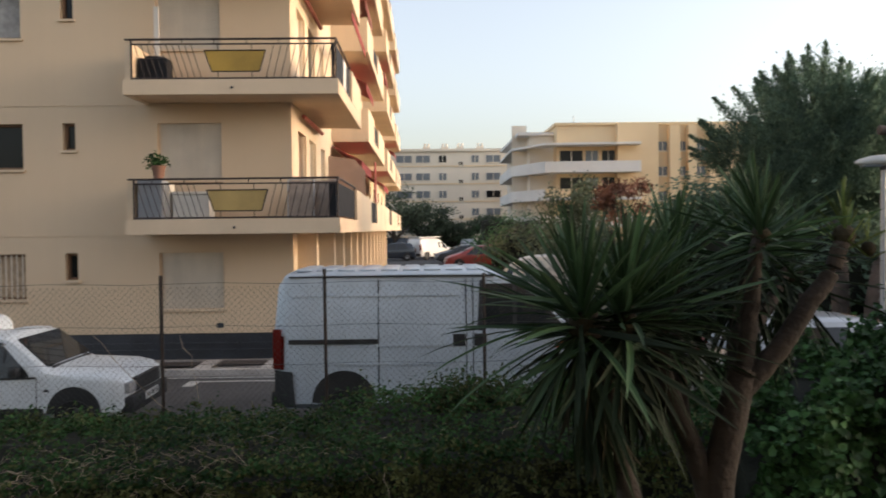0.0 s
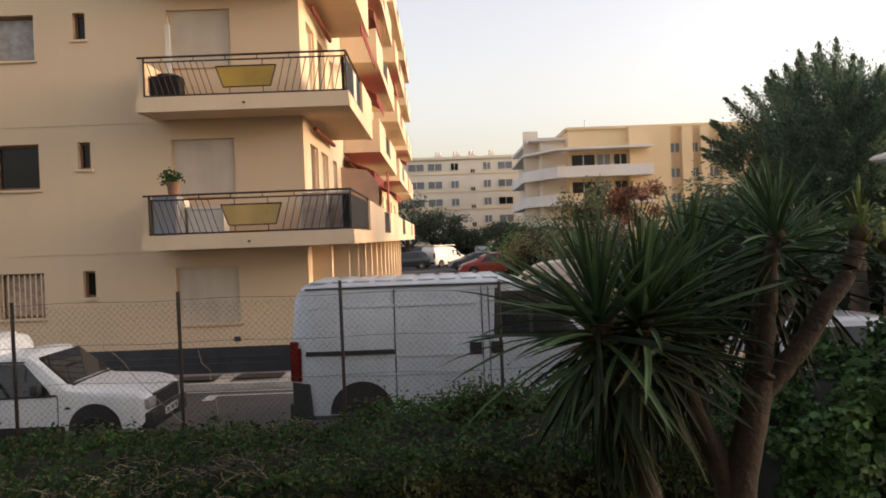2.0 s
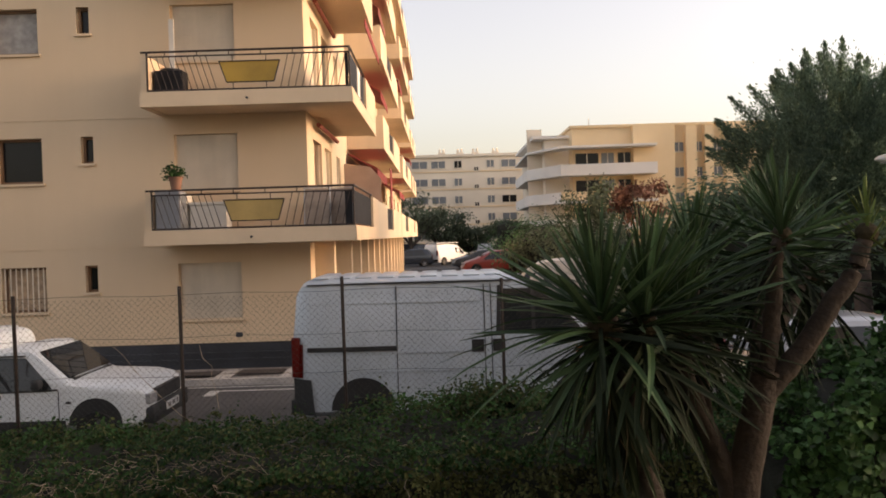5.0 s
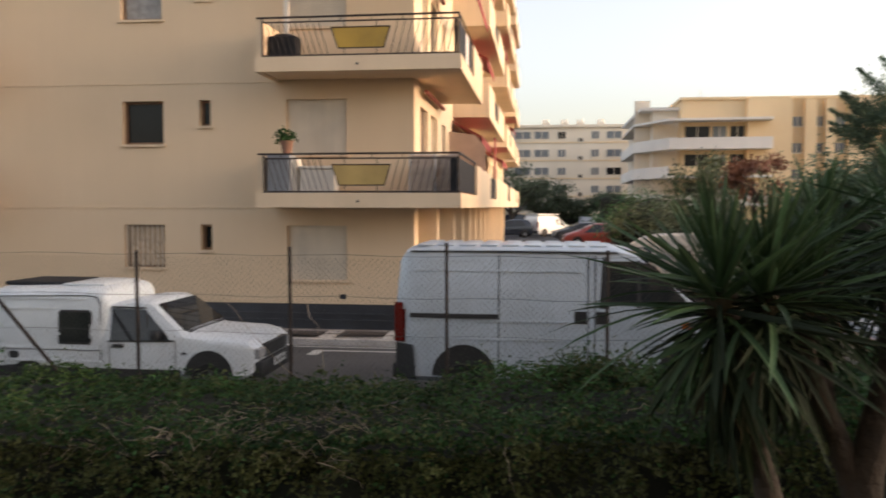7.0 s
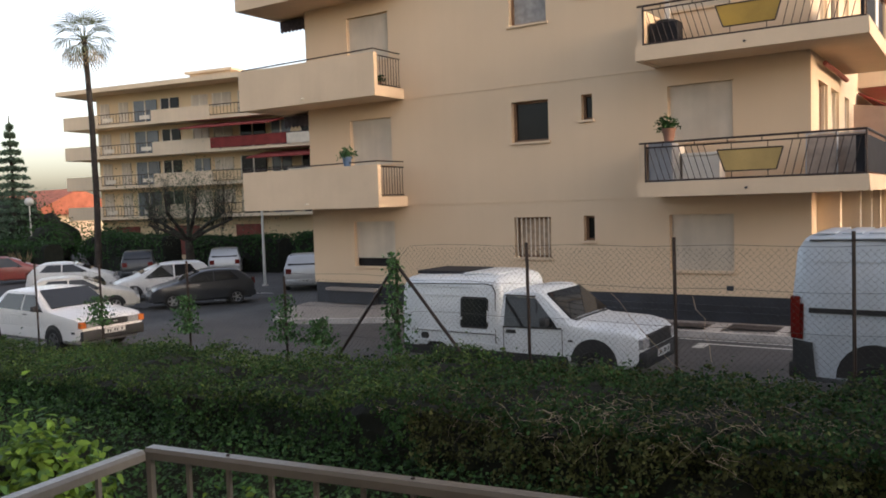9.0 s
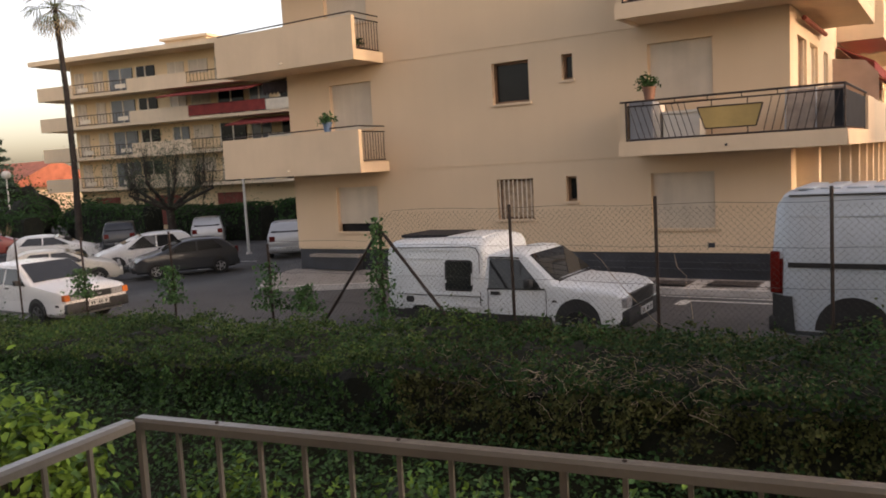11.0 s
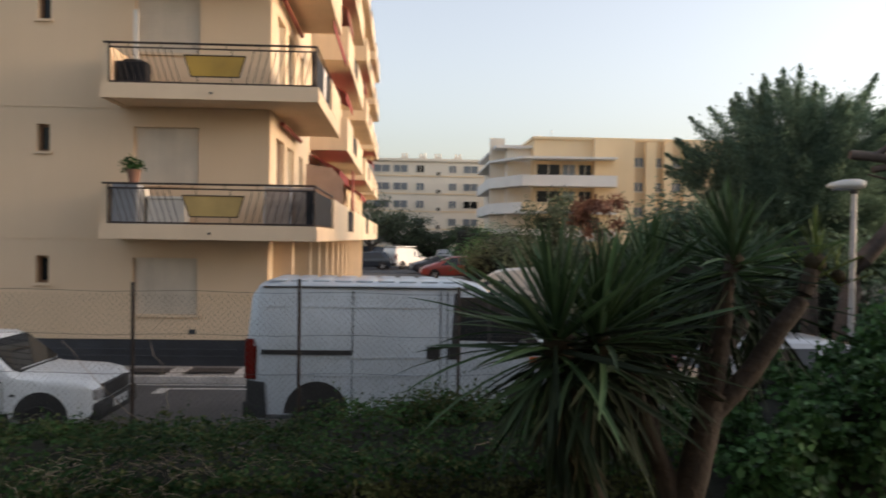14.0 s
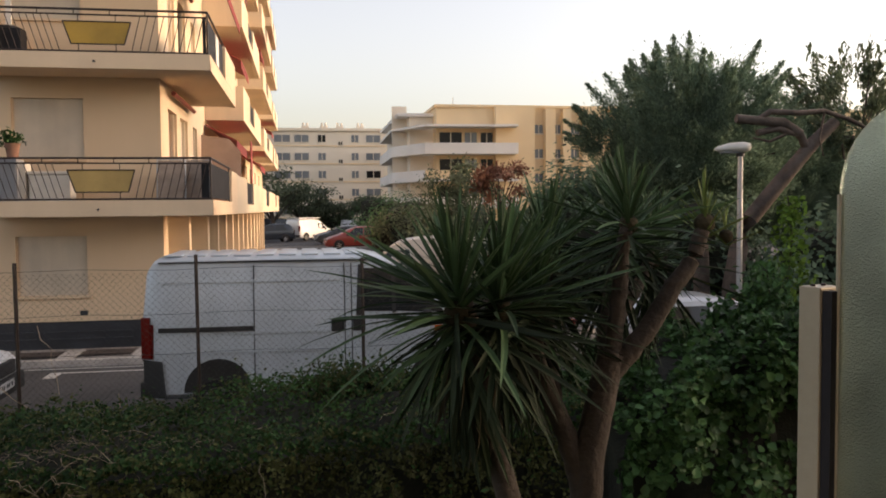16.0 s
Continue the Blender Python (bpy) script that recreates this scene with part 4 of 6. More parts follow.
def wheel(car, x, y, r, side, rimm):
    bm = lathe([(r * 0.6, -0.09), (r * 0.93, -0.1), (r, -0.06), (r, 0.06), (r * 0.93, 0.1), (r * 0.62, 0.09)], 22)
    bm.transform(Matrix.Rotation(radians(90), 4, "X"))
    bm.transform(Matrix.Translation((x, y, r)))
    t = part("wheel", bm, TYRE, car, smooth=40)
    bm = lathe([(r * 0.64, 0.06), (r * 0.62, 0.1), (r * 0.5, 0.075), (r * 0.16, 0.085), (r * 0.12, 0.1)], 18)
    bm.transform(Matrix.Rotation(radians(90 if side < 0 else -90), 4, "X"))
    bm.transform(Matrix.Translation((x, y, r)))
    part("rim", bm, rimm, t, smooth=40)
    for k in range(5):
        a = k * 2 * math.pi / 5
        bm = box(r * 0.12, r * 0.6, -0.03, 0.03, 0, 0.012)
        bm.transform(Matrix.Rotation(a, 4, "Z"))
        bm.transform(Matrix.Translation((0, 0, 0.086)))
        bm.transform(Matrix.Rotation(radians(90 if side < 0 else -90), 4, "X"))
        bm.transform(Matrix.Translation((x, y, r)))
        part("spoke", bm, rimm, t)


def arch(car, sh, x, r, rise=0.0):
    for s in (-1, 1):
        # black patch on the flank stands for the shaded hollow of the arch
        pts = [(x + r * math.cos(a), max(sh.low - 0.02, r * 0.86 + rise + r * math.sin(a))) for a in [math.pi * k / 12 for k in range(13)]]
        part("wheel_arch", sh.patch(pts, s, 0.003), PLAST, car)


def build_car(name, loc, rz, sh, paint, label, cat, windows, screens, wheels, r, rimm=RIM, bumper=None, lights=(), rise=0.0, grow=1.0):
    c = thing(name, loc, label, cat, rz=rz)
    part("body", sh.body(), paint, c, smooth=38)
    for pts in windows:
        for s in (-1, 1):
            part("side_window", sh.patch(pts, s), CARGL, c)
    for k, (a, b) in enumerate(screens):
        part("windscreen" if k == 0 else "rear_window", sh.screen(a, b), CARGL, c)
    h = sh.length / 2
    for x in wheels:
        arch(c, sh, x, r * 1.22 * grow, rise)
        for s in (-1, 1):
            wheel(c, x - h, s * (sh.w - 0.085), r, s, rimm)
    if bumper:
        m, z0, z1 = bumper
        for e in (0, 1):
            x = -h - 0.05 if e == 0 else h - 0.12
            part("bumper", box(x, x + 0.17, -sh.w * 0.93, sh.w * 0.93, z0, z1, 0.03), m, c, smooth=40)
    for e, y, z, dy, dz, m in lights:
        for s in (-1, 1):
            x = -h - 0.012 if e == 0 else h - 0.1
            part("tail_light" if e == 0 else "headlight", box(x, x + 0.11, s * y - dy, s * y + dy, z - dz, z + dz, 0.012), m, c)
    for e in (0, 1):
        x = -h - 0.062 if e == 0 else h + 0.052
        pl = part("number_plate", box(x, x + 0.01, -0.26, 0.26, 0.44, 0.55), PLATEW, c)
        for k in range(7):
            if k not in (2, 5):
                part("plate_bar", box(x - 0.002, x + 0.012, -0.2 + k * 0.06, -0.165 + k * 0.06, 0.465, 0.525), INK, pl)
    for s in (-1, 1):
        xm = screens[0][0] - h - 0.35
        zm = lerp_line(sh.waist, xm + h) + 0.08
        part("wing_mirror", box(xm - 0.05, xm + 0.07, s * (sh.w + 0.08) - 0.07, s * (sh.w + 0.08) + 0.07, zm - 0.05, zm + 0.08, 0.03), PLAST, c, smooth=40)
    return c


# big white panel van, front towards +x
vs = Shape([(0, 1.5), (0.05, 2.03), (0.14, 2.16), (0.45, 2.2), (2.85, 2.2), (3.12, 2.14), (3.98, 1.42), (4.5, 1.16), (4.68, 0.88), (4.75, 0.6)], [(0, 1.4), (3.0, 1.4), (3.9, 1.28), (4.75, 0.92)], 1.96, 0.4, 0.11)
van = build_car("panel_van", (0.43, 13.03, GZ), 0, vs, VANW, "dusty white panel van parked by the fence", "van",
                [[(2.76, 1.47), (3.16, 1.46), (3.16, 2.03), (2.78, 2.03)], [(3.2, 1.46), (3.86, 1.43), (3.8, 1.5), (3.38, 1.98), (3.2, 2.02)]], [(3.95, 3.18)], (0.92, 3.78), 0.34, STEELR,
                (PLAST, 0.44, 0.64), [(0, 0.86, 1.2, 0.1, 0.26, REDL), (1, 0.68, 0.95, 0.2, 0.1, CLEARL)], rise=0.13, grow=1.02)
H2 = vs.length / 2
for s in (-1, 1):
    part("corner_bumper", vs.patch([(0.0, 0.44), (0.28, 0.44), (0.24, 0.9), (0.0, 0.92)], s, 0.03), PLAST, van)
    part("tail_light", vs.patch([(0.02, 0.93), (0.13, 0.93), (0.14, 1.37), (0.03, 1.37)], s, 0.012), REDL, van, "red tail light cluster")
    part("slide_rail", vs.patch([(0.2, 1.265), (0.8, 1.265), (1.37, 1.265), (1.37, 1.325), (0.8, 1.325), (0.2, 1.325)], s, 0.022), PLAST, van)
    for z in (0.98, 1.22, 1.88):
        part("side_rib", vs.patch([(0.25, z), (1.3, z), (2.45, z), (2.45, z + 0.03), (1.3, z + 0.03), (0.25, z + 0.03)], s, 0.01), VANW, van)
    for x in (1.374, 2.53, 2.62):
        part("door_gap", vs.patch([(x, 0.55), (x + 0.012, 0.55), (x + 0.012, 1.4), (x + 0.012, 1.82), (x + 0.012, 2.1), (x, 2.1), (x, 1.82), (x, 1.4)], s, 0.006), PLAST, van)
    for x in (2.36, 2.64):
        part("door_handle", vs.patch([(x, 1.22), (x + 0.16, 1.22), (x + 0.16, 1.38), (x, 1.38)], s, 0.012), PLAST, van)
    part("window_seal", vs.patch([(2.68, 1.42), (2.76, 1.42), (2.78, 2.08), (2.72, 2.08)], s, 0.004), PLAST, van)
    part("window_seal", vs.patch([(3.155, 1.44), (3.205, 1.44), (3.205, 2.04), (3.155, 2.04)], s, 0.009), PLAST, van)
    part("side_repeater", vs.patch([(3.72, 1.18), (3.82, 1.18), (3.82, 1.26), (3.72, 1.26)], s, 0.012), ORANGEL, van)
    part("gutter", vs.patch([(0.2, 2.13), (1.5, 2.135), (2.92, 2.13), (2.92, 2.148), (1.5, 2.153), (0.2, 2.148)], s, 0.014), PLAST, van)
for i in range(9):
    part("roof_rib", box(-H2 + 0.25 + i * 0.29, -H2 + 0.47 + i * 0.29, -0.72, 0.72, 2.205, 2.226, 0.008), VANW, van, smooth=40)

# small white high-roofed van
es = Shape([(0, 0.9), (0.04, 1.26), (1.9, 1.335), (2.2, 1.39), (2.42, 1.385), (2.52, 1.34), (2.98, 0.955), (3.06, 0.93), (3.7, 0.90), (3.93, 0.85), (4.03, 0.74), (4.06, 0.45)], [(0, 0.84), (2.4, 0.83), (2.9, 0.87), (4.06, 0.72)], 1.57, 0.3, 0.14)
exp = build_car("small_van", (-5.93, 12.98, GZ), 0, es, SMALLW, "old white small van with high boxed roof and dark roof hatch", "van",
                [[(1.9, 0.84), (2.78, 0.86), (2.74, 0.92), (2.40, 1.27), (1.9, 1.28)]],
                [(2.96, 2.54)], (0.66, 3.35), 0.28, STEELR, (PLAST, 0.34, 0.58), [(1, 0.6, 0.68, 0.13, 0.07, CLEARL), (0, 0.68, 0.8, 0.07, 0.2, REDL)], rise=0.06, grow=1.05)
E2 = es.length / 2


class BoxShape(Shape):
    """The raised load box: upright sides, soft shoulders and a rounded front end."""

    def half(self, x, z):
        return 0.792 - 0.05 * max(0.0, z - 0.85) / 0.7

    def body(self):
        bm = bmesh.new()
        rings = []
        for x, top, pinch in ((-0.012, 1.30, 0.05), (0.01, 1.46, 0.02), (0.06, 1.525, 0.0), (0.5, 1.54, 0.0), (1.5, 1.565, 0.0), (1.70, 1.565, 0.0), (1.78, 1.54, 0.008), (1.83, 1.48, 0.03), (1.85, 1.40, 0.06)):
            half = [(self.half(0, 0.46) - pinch, 0.46), (self.half(0, 0.9) - pinch, 0.9), (self.half(0, top - 0.15) - pinch, top - 0.15), (self.half(0, top - 0.06) - pinch - 0.015, top - 0.07), (self.half(0, top) - pinch - 0.06, top - 0.015), (self.half(0, top) - pinch - 0.16, top + 0.008), (0.3, top + 0.03)]
            rings.append([bm.verts.new((x - E2, y, z)) for y, z in half] + [bm.verts.new((x - E2, -y, z)) for y, z in reversed(half)])
        n = len(rings[0])
        for a, b in zip(rings, rings[1:]):
            for k in range(n):
                bm.faces.new((a[k], a[(k + 1) % n], b[(k + 1) % n], b[k]))
        bm.faces.new(rings[0])
        bm.faces.new(rings[-1][::-1])
        return bm


bs = BoxShape(es.top, es.waist, 1.58)
cargo = part("cargo_box", bs.body(), SMALLW, exp, "raised white load box with soft shoulders", smooth=50)
part("roof_hatch", box(-E2 + 0.02, -E2 + 1.0, -0.36, 0.56, 1.56, 1.615, 0.02), BLACKP, cargo, "dark glass roof hatch")
part("roof_panel", box(-E2 + 1.02, -E2 + 1.68, -0.5, 0.55, 1.57, 1.61, 0.03), SMALLW, cargo, smooth=40)
part("grille", box(E2 - 0.07, E2 + 0.012, -0.47, 0.47, 0.60, 0.78), PLAST, exp)
part("cowl", box(E2 - 1.12, E2 - 1.04, -0.6, 0.6, 0.94, 0.975), PLAST, exp)
part("tax_sticker", box(E2 - 1.30, E2 - 1.24, -0.56, -0.48, 1.075, 1.11), PLATEW, exp)
for s in (-1, 1):
    part("side_window", bs.patch([(1.17, 0.8), (1.57, 0.8), (1.6, 0.83), (1.6, 1.2), (1.57, 1.23), (1.18, 1.23), (1.15, 1.2), (1.15, 0.83)], s, 0.005), CARGL, cargo)
    part("window_seal", bs.patch([(1.14, 0.77), (1.6, 0.77), (1.63, 0.82), (1.63, 1.22), (1.59, 1.26), (1.16, 1.26), (1.12, 1.22), (1.12, 0.81)], s, 0.002), PLAST, cargo)
    part("rub_strip", bs.patch([(0.05, 0.3), (1.5, 0.3), (2.95, 0.3), (2.95, 0.44), (1.5, 0.44), (0.05, 0.44)], s, 0.008), PLAST, exp)
    for x0, x1, z in ((0.18, 1.5, 1.40), (0.18, 1.06, 1.26), (0.18, 1.75, 0.70), (0.18, 1.75, 0.52)):
        part("side_rib", bs.patch([(x0, z), (x1, z), (x1 + 0.02, z + 0.012), (x1, z + 0.025), (x0, z + 0.025), (x0 - 0.02, z + 0.012)], s, 0.012), SMALLW, cargo)
    part("rib_gap", bs.patch([(0.18, 0.685), (1.75, 0.685), (1.75, 0.694), (0.18, 0.694)], s, 0.003), PLAST, cargo)
    part("shoulder_seam", bs.patch([(0.1, 1.43), (1.55, 1.46), (1.68, 1.44), (1.74, 1.35), (1.75, 0.55), (1.762, 0.55), (1.752, 1.36), (1.69, 1.452), (1.55, 1.472), (0.1, 1.442)], s, 0.003), PLAST, cargo)
    for x in (1.885, 2.86):
        part("door_gap", es.patch([(x, 0.44), (x + 0.01, 0.44), (x + 0.01, 0.83), (x, 0.83)], s, 0.004), PLAST, exp)
    part("window_seal", es.patch([(1.88, 0.815), (2.86, 0.835), (2.86, 0.86), (1.88, 0.84)], s, 0.008), PLAST, exp)
    part("window_post", es.patch([(2.42, 0.85), (2.45, 0.85), (2.45, 1.21), (2.42, 1.24)], s, 0.009), PLAST, exp)
    part("door_handle", es.patch([(1.94, 0.74), (2.1, 0.74), (2.1, 0.79), (1.94, 0.79)], s, 0.014), PLAST, exp)
    part("roof_gutter", es.patch([(1.89, 1.292), (2.40, 1.285), (2.40, 1.305), (1.89, 1.312)], s, 0.008), PLAST, exp)
    part("side_repeater", es.patch([(2.96, 0.66), (3.03, 0.66), (3.03, 0.69), (2.96, 0.69)], s, 0.01), PLAST, exp)
    part("fuel_cap", bs.patch([(0.38, 0.56), (0.50, 0.56), (0.52, 0.60), (0.50, 0.66), (0.38, 0.66), (0.36, 0.6)], s, 0.006), PLAST, exp)

# old white saloon
ss = Shape([(0, 0.75), (0.08, 0.95), (0.75, 0.98), (1.25, 1.34), (1.5, 1.38), (2.5, 1.38), (3.2, 0.96), (4.2, 0.84), (4.36, 0.74), (4.4, 0.5)], [(0, 0.92), (3.2, 0.9), (4.4, 0.74)], 1.68, 0.24, 0.2)
sal = build_car("saloon_car", (-18.6, 12.6, GZ - 0.38), 0, ss, CARW, "old white saloon car with black grille and orange indicators", "car",
                [[(1.02, 0.95), (2.1, 0.93), (2.1, 1.29), (1.4, 1.29)], [(2.16, 0.93), (3.02, 0.92), (2.5, 1.29), (2.16, 1.29)]], [(3.16, 2.54), (0.82, 1.22)],
                (0.85, 3.4), 0.29, STEELR, (PLAST, 0.32, 0.55), [(1, 0.74, 0.68, 0.07, 0.07, ORANGEL), (1, 0.52, 0.68, 0.14, 0.07, CLEARL), (0, 0.6, 0.8, 0.16, 0.08, REDL)])
part("grille", box(2.11, 2.208, -0.36, 0.36, 0.61, 0.75), PLAST, sal, "black grille")
for k in range(4):
    part("grille_badge", box(2.208, 2.214, -0.12 + 0.06 * k, -0.08 + 0.06 * k, 0.66, 0.70), GALV, sal)
for s in (-1, 1):
    part("rub_strip", ss.patch([(0.1, 0.48), (4.2, 0.48), (4.2, 0.53), (0.1, 0.53)], s, 0.012), PLAST, sal)
    part("door_handle", ss.patch([(2.2, 0.83), (2.36, 0.83), (2.36, 0.86), (2.2, 0.86)], s, 0.014), PLAST, sal)

HATCH_TOP = [(0, 0.7), (0.06, 0.98), (0.55, 1.38), (0.9, 1.46), (2.1, 1.46), (3.0, 1.02), (3.75, 0.86), (4.0, 0.7), (4.1, 0.45)]


def rounded(pts):
    """Cuts the corners of an outline twice."""
    for _ in range(2):
        out = [pts[0]]
        for (xa, za), (xb, zb) in zip(pts, pts[1:]):
            out += [(xa + 0.25 * (xb - xa), za + 0.25 * (zb - za)), (xa + 0.75 * (xb - xa), za + 0.75 * (zb - za))]
        pts = out + [pts[-1]]
    return pts


def hatch(name, loc, rz, paint, label, top=HATCH_TOP, width=1.76, cat="car", r=0.31):
    L = top[-1][0]
    f = L / 4.1
    hgt = max(z for _, z in top)
    sh = Shape(rounded(top), [(0, 0.98), (3.0 * f, 0.92), (L, 0.74)], width, 0.24, 0.2)
    wz = hgt - 0.1
    if hgt > 1.8:
        return build_car(name, loc, rz, sh, paint, label, cat, [[(2.5, 1.1), (3.55, 1.05), (3.15, 1.5), (2.5, 1.55)]], [(3.66, 3.22)], (0.8, 3.75), 0.33, STEELR, (PLAST, 0.35, 0.55), [(1, 0.62, 0.8, 0.16, 0.1, CLEARL), (0, 0.82, 1.1, 0.07, 0.25, REDL)])
    return build_car(name, loc, rz, sh, paint, label, cat,
                     [[(0.62 * f, 1.02), (1.6 * f, 0.99), (1.6 * f, wz), (0.95 * f, wz)], [(1.66 * f, 0.98), (2.82 * f, 0.97), (2.15 * f, wz), (1.66 * f, wz)]],
                     [(2.94 * f, 2.16 * f), (0.1 * f, 0.5 * f)], (0.75 * f, 3.25 * f), r, RIM, (paint, 0.3, 0.55),
                     [(1, 0.62, 0.72, 0.16, 0.07, CLEARL), (0, 0.68, 0.92, 0.13, 0.12, REDL)])


MPV = [(0, 0.7), (0.05, 1.05), (0.35, 1.5), (0.7, 1.6), (2.3, 1.58), (3.3, 1.05), (3.95, 0.9), (4.25, 0.7), (4.3, 0.45)]
SUV = [(0, 0.75), (0.05, 1.1), (0.3, 1.55), (0.6, 1.66), (2.3, 1.66), (3.1, 1.15), (4.1, 1.02), (4.35, 0.8), (4.4, 0.45)]
VANT = [(0, 1.4), (0.05, 1.8), (0.2, 1.92), (2.6, 1.92), (3.2, 1.6), (3.7, 1.12), (4.4, 0.98), (4.75, 0.8), (4.8, 0.5)]
LZ = GZ - 1.13
hatch("hatchback_car", (-26.65, 23.7, LZ), -122, GREYC, "dark grey hatchback car with alloy wheels")
hatch("hatchback_car", (-29.3, 20.1, LZ), 56, CREAMC, "ivory white hatchback car with alloy wheels")
hatch("family_car", (-30.5, 24.8, LZ), -122, CARW, "white people carrier car", MPV)
hatch("estate_car", (-38.5, 25.6, LZ), 50, CARW, "white estate car with roof rails")
hatch("estate_car", (-46.5, 26.6, LZ), 58, REDC, "red car parked at the far hedge", MPV)
hatch("off_road_car", (-41.0, 31.4, LZ), 140, GREYC, "dark off-road car seen from behind", SUV, 1.85)
hatch("pickup_car", (-36.6, 34.0, LZ), 136, SILVC, "pale pickup car at the hedge", SUV, 1.8)
hatch("dark_car", (-39.5, 19.5, LZ), 58, GREYC, "dark car at the edge of the car park")
hatch("off_road_car", (-27.1, 30.6, LZ), 128, SILVC, "silver off-road car with red tail lights", SUV, 1.85)
# beyond the van
hatch("parked_car", (-3.0, 73.6, GZ), 190, BLUEC, "dark blue car parked on the far tarmac", MPV)
fv = hatch("delivery_van", (0.6, 76.5, GZ + 0.02), 48, CARW, "white delivery van with ladder rack", VANT, 1.9, "van")
part("ladder_rack", box(-2.3, 0.6, -0.7, 0.7, 1.98, 2.06), GALV, fv)
hatch("parked_car", (2.9, 66.5, GZ + 0.02), 190, GREYC, "grey car parked on the far tarmac")
hatch("parked_car", (3.6, 58.6, GZ), 185, REDC, "red car with dark windows beyond the palm leaves", MPV)
hatch("parked_car", (4.6, 88.0, GZ + 0.02), 90, SILVC, "pale car seen from behind far off", SUV)
hatch("minibus", (-2.2, 86.5, GZ + 0.02), 10, BLUEC, "blue and white minibus far off", VANT, 1.9, "van")
hatch("parked_car", (6.3, 13.1, GZ), 0, SILVC, "pale car parked ahead of the white van")
hatch("parked_car", (3.5, 27.0, GZ), 170, CREAMC, "pale car hidden behind the yucca", VANT, 1.8)


# ---------------------------------------------------------------- fence
FNY = 10.9
fence = thing("wire_fence", (-4, FNY, 0), "dark metal posts with rusty chain-link wire", "fence")
for x, zt in ((-18.5, 1.85), (-16.5, 1.85), (-14.26, 1.85), (-11.7, 1.96), (-9.35, 1.75), (-4.965, 2.29), (-3.02, 2.35), (-1.12, 2.41), (0.741, 2.34), (2.6, 2.35), (4.5, 2.35)):
    part("post", bar([(x + 0.01, FNY, -0.1), (x, FNY, zt)], 0.022, seg=6), IRON, fence, world=True)
brace = part("post", bar([(-7.1, FNY, -0.1), (-7.1, FNY, 2.05)], 0.025, seg=6), IRON, fence, world=True)
for dx in (-1.15, 1.25):
    part("brace", bar([(-7.1 + dx, FNY, 0.55), (-7.1, FNY, 1.98)], 0.024, seg=6), IRON, fence, world=True)
for z in (2.25, 1.75, 1.3):
    pts = [(-9.35 + i * 0.5, FNY + 0.01, z - 0.012 * math.sin(i * 1.7) - (0.45 if i < 5 else 0)) for i in range(29)]
    part("tension_wire", bar(pts, 0.0025, seg=4), WIRE, fence, world=True)


def chain_link(x0, x1, z0, z1, pitch):
    bm = bmesh.new()
    h = z1 - z0
    r = 0.0012
    n = int((x1 - x0 + h) / pitch)
    for k in range(n):
        for sgn in (1, -1):
            xa = x0 - h + k * pitch
            a, b = (xa, z0), (xa + h, z1)
            if a[0] < x0:
                a = (x0, z0 + (x0 - xa))
            if b[0] > x1:
                b = (x1, z1 - (b[0] - x1))
            if b[0] - a[0] < 0.02:
                continue
            p, q = [Vector((x if sgn > 0 else x0 + x1 - x, FNY + 0.012 + 0.002 * sgn, z)) for x, z in (a, b)]
            o = [Vector((0, r, r)), Vector((0, -r, r)), Vector((0, 0, -1.4 * r))]
            u, v = [bm.verts.new(p + d) for d in o], [bm.verts.new(q + d) for d in o]
            for i in range(3):
                bm.faces.new((u[i], u[(i + 1) % 3], v[(i + 1) % 3], v[i]))
    return bm


part("chain_link", chain_link(-7.1, 4.5, 0.5, 2.22, 0.075), WIRE, fence, world=True)["kind"] = "stuff"
part("chain_link", chain_link(-18.5, -7.1, 0.5, 1.72, 0.075), WIRE, fence, world=True)["kind"] = "stuff"


# ---------------------------------------------------------------- hedge and garden plants
def hedge_top(x):
    """The clipped top falls with the street."""
    base = float(np.interp(x, (-30, -15, -10.3, -6, -3, -0.5, 3), (0.10, 0.19, 0.48, 0.69, 0.78, 0.92, 1.05)))
    return base + 0.05 * math.sin(x * 0.9) + 0.04 * math.sin(x * 2.3 + 1)


